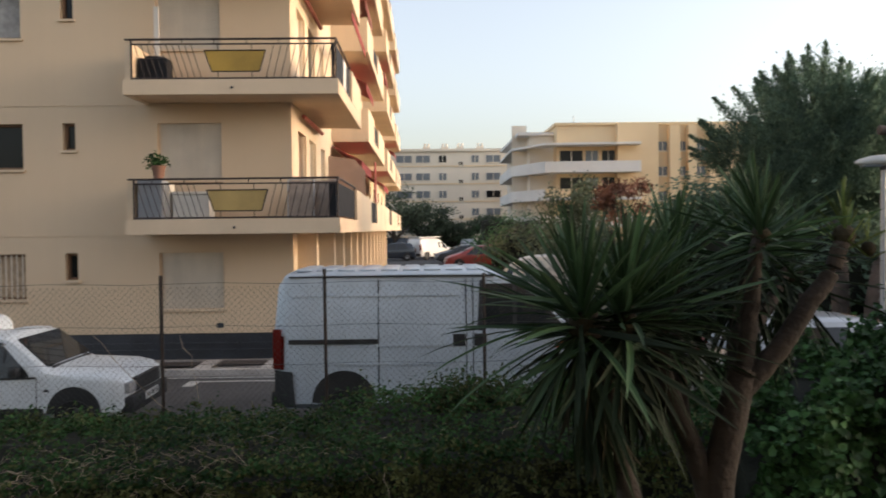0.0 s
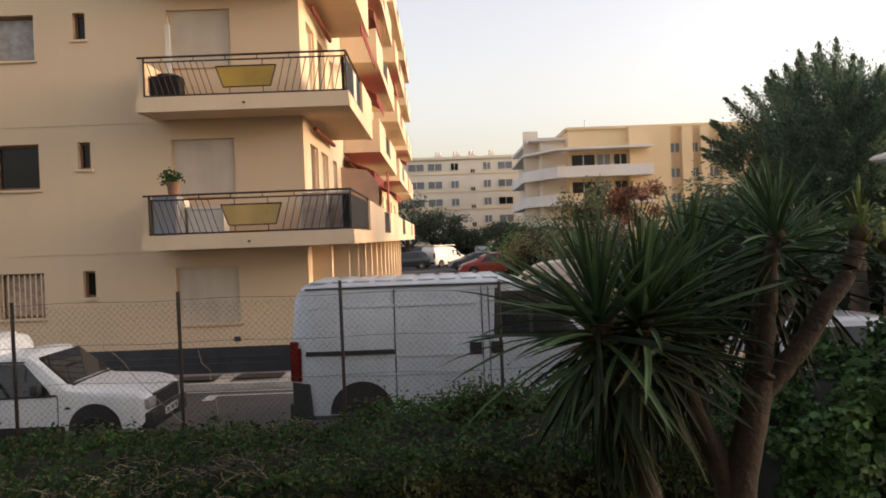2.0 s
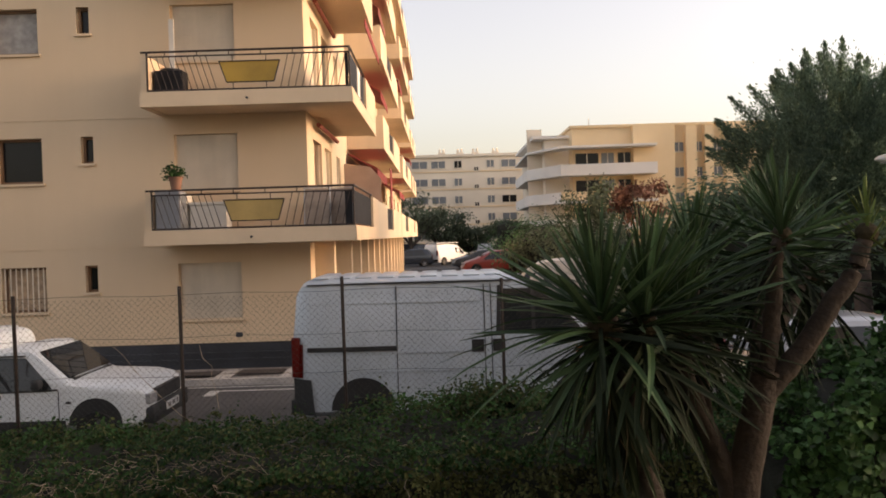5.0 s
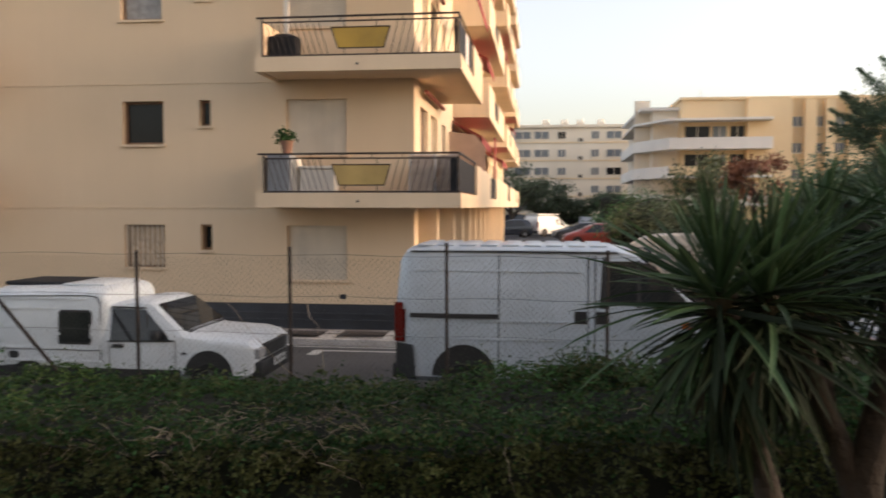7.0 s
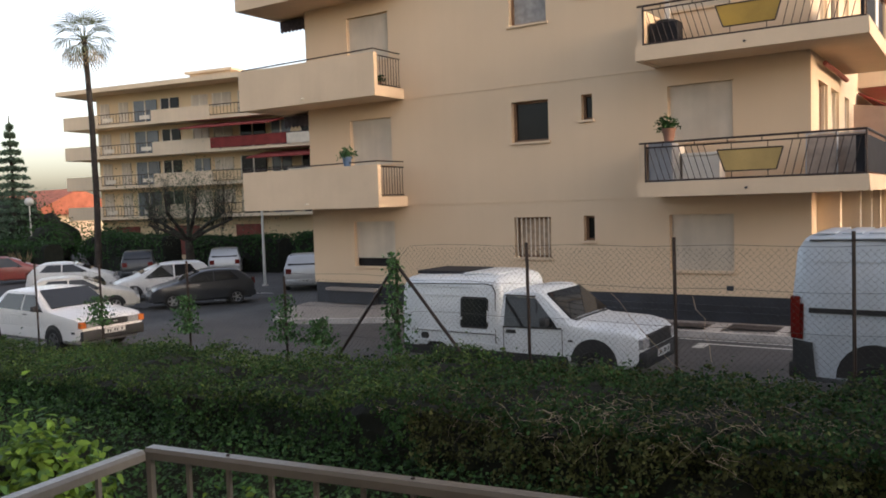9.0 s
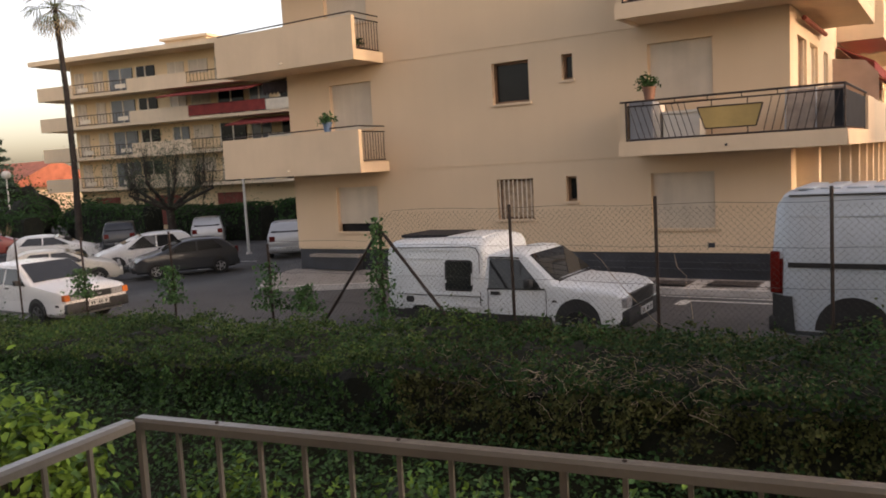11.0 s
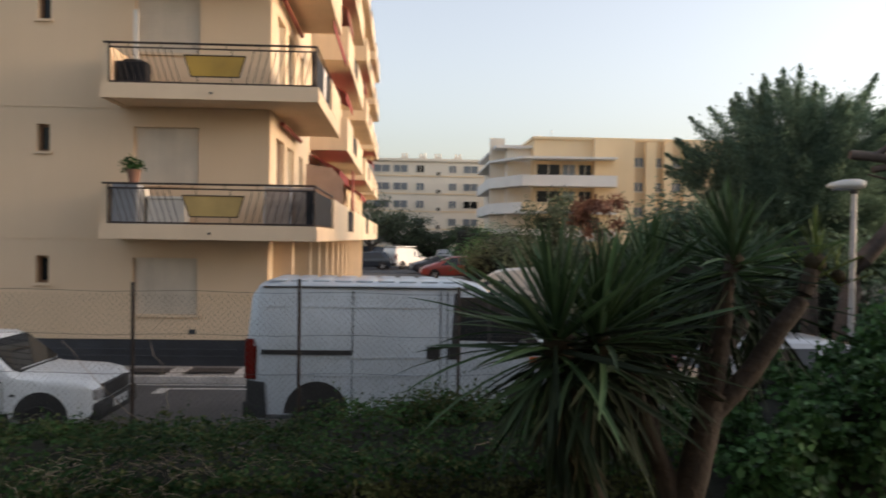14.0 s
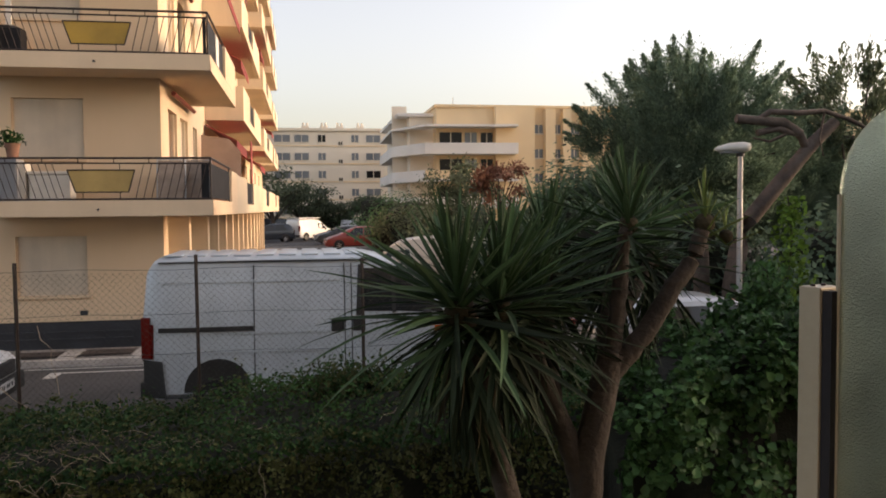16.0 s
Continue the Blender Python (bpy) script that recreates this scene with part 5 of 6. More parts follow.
def bank(name, xs, y0, y1, top, z0, n, size, material, label, cat="hedge", wob=0.18, core=CORE, extra=None, frac=0.0, wide=0.62):
    """A hedge with a rough near-black core for the shade inside and a coat of leaves over front, top and back."""
    h = tagged(new(name), label, cat)
    h.matrix_basis = pose((xs[0] + xs[1]) / 2, (y0 + y1) / 2, z0)
    bm = bmesh.new()
    nx, prof = max(8, int((xs[1] - xs[0]) / 0.35)), [(0, 0), (0.02, 0.5), (0.06, 0.86), (0.25, 0.97), (0.5, 1.0), (0.8, 0.96), (0.97, 0.85), (1, 0)]
    rows = []
    for i in range(nx + 1):
        x = xs[0] + (xs[1] - xs[0]) * i / nx
        t = top(x) - 0.07
        row = []
        for a, b in prof:
            p = Vector((x, y0 + 0.1 + (y1 - y0 - 0.2) * a, z0 + (t - z0) * b))
            k = wob * noise.noise(p * 1.3)
            row.append(bm.verts.new(p + Vector((0, -k if a < 0.5 else k, k * b))))
        rows.append(row)
    for a, b in zip(rows, rows[1:]):
        for k in range(len(prof) - 1):
            bm.faces.new((a[k], a[k + 1], b[k + 1], b[k]))
    bm.faces.new(rows[0])
    bm.faces.new(rows[-1][::-1])
    part("shaded_wood_core", bm, core, h, world=True)
    x = rng.uniform(xs[0], xs[1], n)
    s = rng.uniform(0, 1, n)
    c, nn = np.empty((n, 3)), np.empty((n, 3))
    tops = np.interp(x, np.linspace(xs[0], xs[1], 200), [top(v) for v in np.linspace(xs[0], xs[1], 200)])
    for i in range(n):
        t = tops[i]
        if s[i] < 0.5:
            f = (s[i] * 2) ** 0.75
            p = Vector((x[i], y0 + 0.06 * f, z0 + (t - z0) * f))
            nv = (0, -1, 0.35)
        elif s[i] < 0.92:
            f = (s[i] - 0.5) / 0.42
            p = Vector((x[i], y0 + (y1 - y0) * f, t - 0.1 * (2 * f - 1) ** 2))
            nv = (0, -0.25, 1)
        else:
            p = Vector((x[i], y1, z0 + (t - z0) * rng.uniform(0.3, 1)))
            nv = (0, 1, 0.3)
        k = wob * noise.noise(p * 1.3) + 0.75 * wob * noise.noise(p * 3.7) + 0.3 * wob * noise.noise(p * 9.0)
        c[i] = p + Vector(nv).normalized() * (k + rng.exponential(0.035))
        nn[i] = nv
    u, v = leaf_axes(n, nn, size, size * wide)
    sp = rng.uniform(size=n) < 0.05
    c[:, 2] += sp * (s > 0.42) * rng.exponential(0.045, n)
    # extra colour goes mostly on top; for the clipped hedge it paints top light
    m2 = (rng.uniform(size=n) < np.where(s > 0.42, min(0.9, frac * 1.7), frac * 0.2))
    gap = np.array([noise.noise(Vector(q) * 2.6) + 0.6 * noise.noise(Vector(q) * 6.5) for q in c])
    hf = np.clip((s * 2) ** 0.75, 0, 1)
    keep = np.where(s < 0.5, (gap > -0.05 - 0.6 * hf ** 2) & (rng.uniform(size=n) < 0.3 + 0.5 * hf ** 2), gap > -0.6)
    c[:, 2] += np.where(s > 0.44, 0.14 * np.clip(gap, -0.3, 0.8), 0)
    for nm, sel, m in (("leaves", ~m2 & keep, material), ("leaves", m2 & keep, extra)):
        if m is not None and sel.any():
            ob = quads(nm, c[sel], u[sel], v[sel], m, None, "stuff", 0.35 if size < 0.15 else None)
            ob.parent = h
            ob.matrix_parent_inverse = h.matrix_basis.inverted()
    return h


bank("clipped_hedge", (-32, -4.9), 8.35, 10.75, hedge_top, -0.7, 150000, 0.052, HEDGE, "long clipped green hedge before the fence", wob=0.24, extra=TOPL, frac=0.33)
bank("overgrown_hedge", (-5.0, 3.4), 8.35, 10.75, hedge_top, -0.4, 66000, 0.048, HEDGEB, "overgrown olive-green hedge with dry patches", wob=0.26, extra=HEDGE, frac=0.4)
bank("ivy_bank", (2.7, 9.0), 7.6, 9.9, lambda x: 1.45 + 0.22 * math.sin(x * 1.7) + 0.12 * math.sin(4.1 * x), -0.2, 44000, 0.082, IVY, "ivy-covered hedge with pale-edged leaves", wob=0.4, extra=HEDGE, frac=0.3, wide=0.85)


def bush(name, loc, rad, n, size, material, label, cat="shrub", core=True, extra=None, frac=0.0, lump=0.35, droop=0.0):
    """A loose shrub: stems, a dark inside and many leaves in clumps with gaps."""
    b = thing(name, loc, label, cat)
    R = np.array(rad)
    k = max(8, n // 90)
    d = rng.normal(size=(k, 3))
    d /= np.linalg.norm(d, axis=1, keepdims=True)
    d[:, 2] = np.abs(d[:, 2]) * 1.1 - 0.25
    cl = d * R * rng.uniform(0.62, 1.02, (k, 1)) + (0, 0, R[2] * 0.55)
    cl[:, 2] = np.maximum(cl[:, 2], 0.08)
    idx = rng.integers(0, k, n)
    c = cl[idx] + rng.normal(size=(n, 3)) * R * lump * 0.42
    c[:, 2] = np.maximum(c[:, 2], 0.03)
    u, v = leaf_axes(n, c - np.array((0, 0, R[2] * 0.4)), size, size * 0.55, droop)
    m2 = rng.uniform(size=n) < frac
    quads("leaves", c[~m2], u[~m2], v[~m2], material, b, "stuff", 0.3 if size < 0.15 else None)
    if m2.any():
        quads("leaves", c[m2], u[m2], v[m2], extra, b, "stuff", 0.3 if size < 0.15 else None)
    for i in range(7):
        t = cl[rng.integers(0, k)]
        part("stem", bar([(0.1 * R[0] * math.cos(i), 0.1 * R[1] * math.sin(i), 0), tuple(t * (0.4, 0.4, 0.5)), tuple(t)], 0.02 * max(R), 0.006 * max(R), 6), BARK, b)
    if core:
        # solid near-black ball puts the shade inside the shrub into colour
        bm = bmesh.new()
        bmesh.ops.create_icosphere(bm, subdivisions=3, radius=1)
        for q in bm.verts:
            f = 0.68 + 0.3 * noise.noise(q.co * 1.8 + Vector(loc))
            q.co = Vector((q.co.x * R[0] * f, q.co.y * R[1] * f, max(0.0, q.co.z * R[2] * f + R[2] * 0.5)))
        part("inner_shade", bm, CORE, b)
    return b


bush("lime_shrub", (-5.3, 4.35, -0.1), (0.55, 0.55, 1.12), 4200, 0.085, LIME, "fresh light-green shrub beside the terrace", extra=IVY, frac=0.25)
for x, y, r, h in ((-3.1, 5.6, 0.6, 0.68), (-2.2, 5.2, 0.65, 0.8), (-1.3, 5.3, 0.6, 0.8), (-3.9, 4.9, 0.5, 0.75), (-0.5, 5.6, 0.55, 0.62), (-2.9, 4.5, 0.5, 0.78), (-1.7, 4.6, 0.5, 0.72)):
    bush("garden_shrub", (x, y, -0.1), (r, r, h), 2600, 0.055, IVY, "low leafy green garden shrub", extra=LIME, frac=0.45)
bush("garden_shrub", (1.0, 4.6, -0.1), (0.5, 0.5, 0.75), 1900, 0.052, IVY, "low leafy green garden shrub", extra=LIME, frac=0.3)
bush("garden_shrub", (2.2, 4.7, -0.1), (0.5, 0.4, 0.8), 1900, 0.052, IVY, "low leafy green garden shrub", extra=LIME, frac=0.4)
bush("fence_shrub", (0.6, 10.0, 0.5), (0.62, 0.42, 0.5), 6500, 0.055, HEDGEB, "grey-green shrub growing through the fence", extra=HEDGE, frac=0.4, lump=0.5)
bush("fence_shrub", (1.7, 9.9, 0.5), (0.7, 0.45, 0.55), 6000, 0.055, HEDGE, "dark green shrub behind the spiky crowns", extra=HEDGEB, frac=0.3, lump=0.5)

cov = tagged(thing("ground_ivy", (-3, 5.5, 0), "dark ivy and weeds covering the garden ground", "ground cover"), kind="stuff")
n = 46000
c = np.stack([rng.uniform(-14, 6, n), rng.uniform(3.1, 8.6, n), 0.02 + rng.exponential(0.09, n)], 1)
u, v = leaf_axes(n, np.tile((0.0, -0.2, 1.0), (n, 1)), 0.06, 0.04)
quads("leaves", c - (-3, 5.5, 0), u, v, HEDGE, cov)

# vine on the braced post, small climbers on the left posts
def climber(x, y, z0, z1, n, spread, material, size=0.062, label="green vine climbing a fence post"):
    c = thing("climbing_vine", (x, y, z0), label, "vine")
    t = rng.uniform(0, 1, n) ** 1.3
    p = np.stack([rng.normal(size=n) * spread * (1.15 - t), rng.normal(size=n) * spread * 0.7, t * (z1 - z0)], 1)
    u, v = leaf_axes(n, p * (1, 1, 0) + (0, -0.3, 0.2), size, size * 0.75)
    quads("leaves", p, u, v, material, c, "stuff", 0.3)
    pts = [(0.05 * math.sin(i * 1.3), 0.04 * math.cos(i), (z1 - z0) * i / 8) for i in range(9)]
    part("stem", bar(pts, 0.014, 0.006, 6), BARK, c)


climber(-7.1, FNY - 0.05, 0.7, 2.15, 700, 0.13, IVY)
for x, h in ((-9.35, 1.45), (-11.7, 1.35), (-14.26, 1.25), (-8.6, 1.1)):
    climber(x, FNY - 0.05, 0.7, h, 480, 0.16, IVY)
climber(5.35, 9.6, 1.2, 3.0, 900, 0.17, LIME, 0.07, "pale green vine climbing beside the ivy bank")
climber(4.9, 9.3, 1.1, 2.3, 1000, 0.26, IVY, 0.07)

tw = tagged(thing("dry_twigs", (-3.2, 9.2, 0.7), "tangle of dry bare twigs over the hedge", "twigs"), kind="stuff")
bm = bmesh.new()
for i in range(260):
    x, y = rng.normal(-2.7, 1.15), rng.uniform(8.2, 9.6)
    z = hedge_top(x) - 0.02 + rng.uniform(-0.2, 0.1) * (1 if y < 8.7 else 0.2)
    a, L = rng.uniform(0, 6.28), rng.uniform(0.12, 0.5)
    d = Vector((math.cos(a), 0.5 * math.sin(a) - 0.25, rng.uniform(-0.5, 0.75)))
    p = [Vector((x, y, z)) + d * L * t + Vector((0, 0, -0.35 * L * t * t)) + Vector(rng.normal(size=3)) * 0.02 for t in (0, 0.17, 0.33, 0.5, 0.67, 0.83, 1)]
    tube(bm, p, 0.0024, 0.001, 4, False)
for p in ([[-3.804, 10.86, 1.676], [-3.689, 10.86, 1.572], [-3.552, 10.86, 1.381], [-3.312, 10.86, 1.119], [-3.059, 10.86, 0.864], [-2.891, 10.86, 0.751]],
          [[-2.797, 10.86, 1.665], [-2.764, 10.86, 1.511], [-2.656, 10.86, 1.407], [-2.669, 10.86, 1.276], [-2.617, 10.86, 1.109], [-2.593, 10.86, 0.91]],
          [[-1.979, 10.86, 0.877], [-1.965, 10.86, 0.751], [-1.963, 10.86, 0.652]]):
    tube(bm, p, 0.004, 0.003, 5, False)
part("twigs", bm, TWIG, tw, world=True)


# ---------------------------------------------------------------- yucca
def leaf_mesh(name, length, width, bend, material):
    bm = bmesh.new()
    n = 6
    rows = []
    for i in range(n + 1):
        t = i / n
        w = width * (0.55 + 0.9 * t) * (1 - t) ** 0.55 if t < 1 else 0.0
        x, z = length * t * (1 - 0.12 * bend * t), -bend * length * t * t * 0.5
        rows.append([bm.verts.new((x, -w, z + w * 0.35)), bm.verts.new((x, 0, z)), bm.verts.new((x, w, z + w * 0.35))])
    for a, b in zip(rows, rows[1:]):
        for k in (0, 1):
            bm.faces.new((a[k], a[k + 1], b[k + 1], b[k]))
    bmesh.ops.remove_doubles(bm, verts=bm.verts, dist=1e-5)
    me = finish(bm, name)
    me.materials.append(material)
    return me


LEAVES = [leaf_mesh("leaf", 0.80, 0.024, b, YUCCA) for b in (0.02, 0.12, 0.22, 0.36, 0.55)]
YOUNG = [leaf_mesh("leaf", 0.42, 0.02, b, YUCCAY) for b in (0.0, 0.12)]
SHADY = [leaf_mesh("leaf", 0.78, 0.022, b, YUCCASH) for b in (0.1, 0.3, 0.6)]
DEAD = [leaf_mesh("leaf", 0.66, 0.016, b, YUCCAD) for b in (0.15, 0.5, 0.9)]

yucca = thing("yucca_tree", (1.6, 6.0, -0.12), "multi-stemmed yucca with spiky dark green crowns", "tree")
YO = Vector((1.6, 6.0, -0.12))


def stem(name, pts, r0, r1):
    fine = []
    for i in range(len(pts) - 1):
        for k in range(6):
            q = [Vector(pts[min(max(i + j, 0), len(pts) - 1)]) for j in (-1, 0, 1, 2)]
            f = k / 6
            e = 0.5 * (2 * q[1] + (q[2] - q[0]) * f + (2 * q[0] - 5 * q[1] + 4 * q[2] - q[3]) * f * f + (3 * q[1] - q[0] - 3 * q[2] + q[3]) * f ** 3)
            fine.append(e + 0.012 * Vector((noise.noise(Vector((i, k, 1.3))), noise.noise(Vector((k, i, 4.1))), 0)))
    fine.append(Vector(pts[-1]))
    return part(name, tube(bmesh.new(), fine, r0, r1, 12), BARK, yucca, smooth=60, world=True)


stem("trunk", [(1.66, 6.0, -0.2), (1.70, 6.0, 0.7), (1.73, 6.0, 1.35), (1.84, 6.0, 1.9), (1.89, 6.0, 2.05)], 0.115, 0.075)
stem("limb", [(1.88, 6.0, 2.0), (1.93, 6.02, 2.4), (1.95, 6.03, 2.6), (2.0, 6.05, 2.85)], 0.052, 0.04)
stem("limb", [(1.84, 6.0, 1.88), (2.06, 5.98, 2.14), (2.24, 5.98, 2.40), (2.38, 6.0, 2.58), (2.46, 6.0, 2.80)], 0.066, 0.044)
stem("limb", [(1.70, 6.0, 1.2), (1.60, 6.02, 1.55), (1.45, 6.05, 1.95), (1.40, 6.1, 2.35)], 0.07, 0.05)
stem("trunk", [(1.50, 5.9, -0.2), (1.34, 5.88, 0.8), (1.14, 5.85, 1.49), (1.06, 5.8, 1.95), (0.93, 5.76, 2.4)], 0.08, 0.055)
stem("limb", [(1.06, 5.8, 1.9), (1.12, 5.83, 2.15), (1.17, 5.85, 2.42)], 0.06, 0.05)


def crown(center, n, up, down, meshes, scale, lean=0.0, skirt=0):
    """A head of sword leaves, from upright in the middle to hanging below."""
    c = new("crown")
    c.parent = yucca
    c.matrix_basis = Matrix.Translation(Vector(center) - YO)
    hub = bmesh.new()
    bmesh.ops.create_icosphere(hub, subdivisions=2, radius=0.08 * scale)
    me = finish(hub, "crown_heart")
    me.materials.append(YUCCAD)
    hb = new("crown_heart", me)
    hb.parent = c
    for i in range(n + skirt):
        f = (i + 0.5) / n
        if i < n:
            el = up + (down - up) * f ** 1.25 + rng.normal() * 11
            ms = meshes
            # lower leaves get the darker colours, so the crown's underside looks shaded
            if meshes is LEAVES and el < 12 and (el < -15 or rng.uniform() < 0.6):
                ms = DEAD if el < -40 and rng.uniform() < 0.25 else SHADY
        else:
            el, ms = rng.uniform(-89, -62), DEAD if rng.uniform() < 0.4 else SHADY
        az = i * 137.5 + rng.normal() * 22
        # upright leaves are straight, the lower ones hang in a bow
        k = int(rng.integers(0, 3)) + (2 if len(ms) > 3 and el < 20 else 0)
        ob = new("leaf", ms[min(k, len(ms) - 1)])
        ob.parent = c
        z = 0.16 * (1 - 2 * f) * scale if i < n else -0.15
        s = scale * rng.uniform(0.66, 1.15) * (0.66 if el > 55 else 0.82 if el > 35 else 1.06 if el > -25 else 0.92)
        ob.matrix_basis = pose(0, 0, z, 0, lean, 0) @ pose(0, 0, 0, 0, -el, az) @ pose(0, 0, 0, rng.normal() * 22, 0, 0) @ Matrix.Diagonal((s, s * rng.uniform(0.85, 1.3), s, 1))
    return c


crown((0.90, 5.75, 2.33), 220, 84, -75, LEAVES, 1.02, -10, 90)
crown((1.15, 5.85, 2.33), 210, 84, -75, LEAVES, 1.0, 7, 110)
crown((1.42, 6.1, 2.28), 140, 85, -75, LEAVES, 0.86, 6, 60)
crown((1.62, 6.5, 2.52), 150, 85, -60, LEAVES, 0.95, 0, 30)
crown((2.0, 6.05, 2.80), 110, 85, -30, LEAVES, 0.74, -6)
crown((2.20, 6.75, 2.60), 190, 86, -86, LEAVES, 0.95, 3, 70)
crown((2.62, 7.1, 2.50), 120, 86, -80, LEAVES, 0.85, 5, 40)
crown((2.46, 6.0, 2.80), 34, 86, 30, YOUNG, 0.8)
crown((2.60, 6.0, 2.72), 16, 80, 10, YOUNG, 0.55)
stem("limb", [(1.86, 6.05, 1.75), (2.0, 6.4, 2.15), (2.15, 6.65, 2.45), (2.2, 6.75, 2.65)], 0.06, 0.045)
stem("limb", [(2.0, 6.4, 2.1), (2.35, 6.8, 2.3), (2.62, 7.1, 2.55)], 0.05, 0.04)
stem("limb", [(1.55, 6.05, 1.7), (1.58, 6.3, 2.1), (1.62, 6.5, 2.55)], 0.05, 0.04)


# ---------------------------------------------------------------- trees
def tree(name, loc, trunk, crown_c, rad, n, size, material, label, bark=BARK, narrow=0.5, spiky=0.0, clumps=None, r=0.15, extra=None, frac=0.0, shell=0.55, core=0.0):
    """A tapered trunk with limbs and a crown of many leaves in uneven clumps."""
    t = thing(name, loc, label, "tree")
    R, C = np.array(rad), np.array(crown_c)
    pts = [Vector(p) for p in trunk]
    part("trunk", tube(bmesh.new(), pts, r, r * 0.5, 10), bark, t, smooth=60)
    k = clumps or max(12, n // 130)
    d = rng.normal(size=(k, 3))
    d /= np.linalg.norm(d, axis=1, keepdims=True)
    cl = C + d * R * rng.uniform(shell, 1.0, (k, 1))
    for i in range(min(k, 16)):
        a, e = pts[-1 - (i % 2)], Vector(cl[i])
        mid = a.lerp(e, 0.5) + Vector((0, 0, -0.06 * R[2]))
        part("limb", bar([a, mid, e], r * 0.36, r * 0.08, 6), bark, t)
    idx = rng.integers(0, k, n)
    out = d[idx]
    c = cl[idx] + rng.normal(size=(n, 3)) * R * 0.16
    if spiky:
        along = rng.exponential(spiky * 0.5, n)[:, None]
        npl = n // 4
        base = rng.normal(size=(70, 3))
        base /= np.linalg.norm(base, axis=1, keepdims=True)
        base[:, 2] = np.abs(base[:, 2])
        pk, pt_ = rng.integers(0, 70, npl), rng.uniform(0, 1, npl)[:, None]
        plen = rng.uniform(0.5, 1.15, (70, 1))[pk] * R.max() / 3
        dirs = out * (1, 1, 0.5) + (0, 0, 0.75)
        c = cl[idx] + dirs * along + rng.normal(size=(n, 3)) * np.array(R) * 0.055
        pd = base[pk] * (1, 1, 0.45) + (0, 0, 0.6)
        c[:npl] = C + base[pk] * R * 0.92 + pd * plen * pt_ + rng.normal(size=(npl, 3)) * (0.13 * (1.15 - pt_))
        dirs[:npl] = pd
        u = dirs + 0.45 * rng.normal(size=(n, 3))
        u /= np.linalg.norm(u, axis=1, keepdims=True)
        v = np.cross(u, rng.normal(size=(n, 3)))
        v /= np.linalg.norm(v, axis=1, keepdims=True)
        s = rng.uniform(0.6, 1.2, (n, 1))
        u, v = u * s * size / 2, v * s * size * narrow / 2
    else:
        u, v = leaf_axes(n, out, size, size * narrow)
    m2 = rng.uniform(size=n) < frac
    quads("crown", c[~m2], u[~m2], v[~m2], material, t)
    if m2.any():
        quads("crown", c[m2], u[m2], v[m2], extra, t)
    if core:
        bm = bmesh.new()
        bmesh.ops.create_icosphere(bm, subdivisions=4, radius=1)
        for q in bm.verts:
            f = core - 0.08 + 0.12 * noise.noise(q.co * 2.2 + Vector(loc)) + 0.08 * noise.noise(q.co * 6)
            q.co = Vector((q.co.x * R[0] * f, q.co.y * R[1] * f, q.co.z * R[2] * f)) + Vector(crown_c)
        part("inner_shade", bm, material, t)
    return t


tree("cypress_tree", (11.0, 24, 0), [(0, 0, 0), (0.1, 0, 2), (0.2, 0, 4.2)], (0.35, 0, 4.4), (3.0, 2.4, 2.7), 150000, 0.115, CYPR, "large dark cypress tree with feathery crown", narrow=0.3, spiky=0.17, clumps=700, r=0.3, shell=0.62, core=0.8)
tree("cypress_tree", (14.4, 26.5, 0), [(0, 0, 0), (0, 0, 3)], (0.3, 0, 3.4), (2.6, 2.4, 2.2), 40000, 0.13, CYPR, "dark evergreen tree behind the lamp", narrow=0.34, spiky=0.17, clumps=140, r=0.25, shell=0.3, core=0.75)
# unseen trees, added only to keep the low sun off the garden
for x, y, h in ((15.0, 11.6, 7.0), (18.5, 15.5, 8.0), (14.0, 7.0, 6.5), (19.5, 9.5, 8.0)):
    tree("cypress_tree", (x, y, -0.12), [(0, 0, 0), (0, 0, h * 0.5)], (0, 0, h * 0.55), (2.2, 2.0, h * 0.45), 9000, 0.26, CYPR, "unseen evergreen tree added to shade the garden", narrow=0.34, spiky=0.17, clumps=80, r=0.25, shell=0.3, core=0.85)
tree("pine_tree", (17.6, 25, 0), [(0, 0, 0), (-0.2, 0, 3), (0, 0, 5)], (0, 0, 5.6), (2.8, 2.4, 1.7), 7000, 0.26, OLIVE, "open pine crown against the bright sky", PINEB, 0.3, 0.35, 60, 0.2, shell=0.4)
lp = thing("leaning_pine", (9.6, 18.3, -0.1), "leaning pine with bare pinkish sawn branches", "tree")
part("trunk", bar([(-0.1, 0, 0), (-0.05, 0, 1.2), (0.1, 0, 2.1), (0.35, 0, 2.7), (1.2, 0, 3.65), (1.9, 0, 4.42), (2.5, 0.1, 4.9)], 0.24, 0.13, 12), PINEB, lp, smooth=60)
part("branch", bar([(1.75, 0, 4.25), (1.5, -0.1, 4.6), (0.95, -0.1, 4.72), (0.45, -0.1, 4.62)], 0.1, 0.07, 8), PINEB, lp, "sawn pinkish limb", smooth=60)
part("branch", bar([(1.5, -0.1, 4.6), (1.1, -0.1, 4.85), (0.5, -0.15, 4.88), (-0.05, -0.1, 4.93)], 0.12, 0.1, 8), PINEB, lp, "sawn pinkish limb", smooth=60)
part("branch", bar([(0.4, -0.1, 4.85), (0.7, -0.2, 5.08), (1.4, -0.2, 5.06), (2.1, -0.1, 5.12), (2.8, 0, 4.95), (3.6, 0, 4.6)], 0.075, 0.045, 8), PINEB, lp, smooth=60)
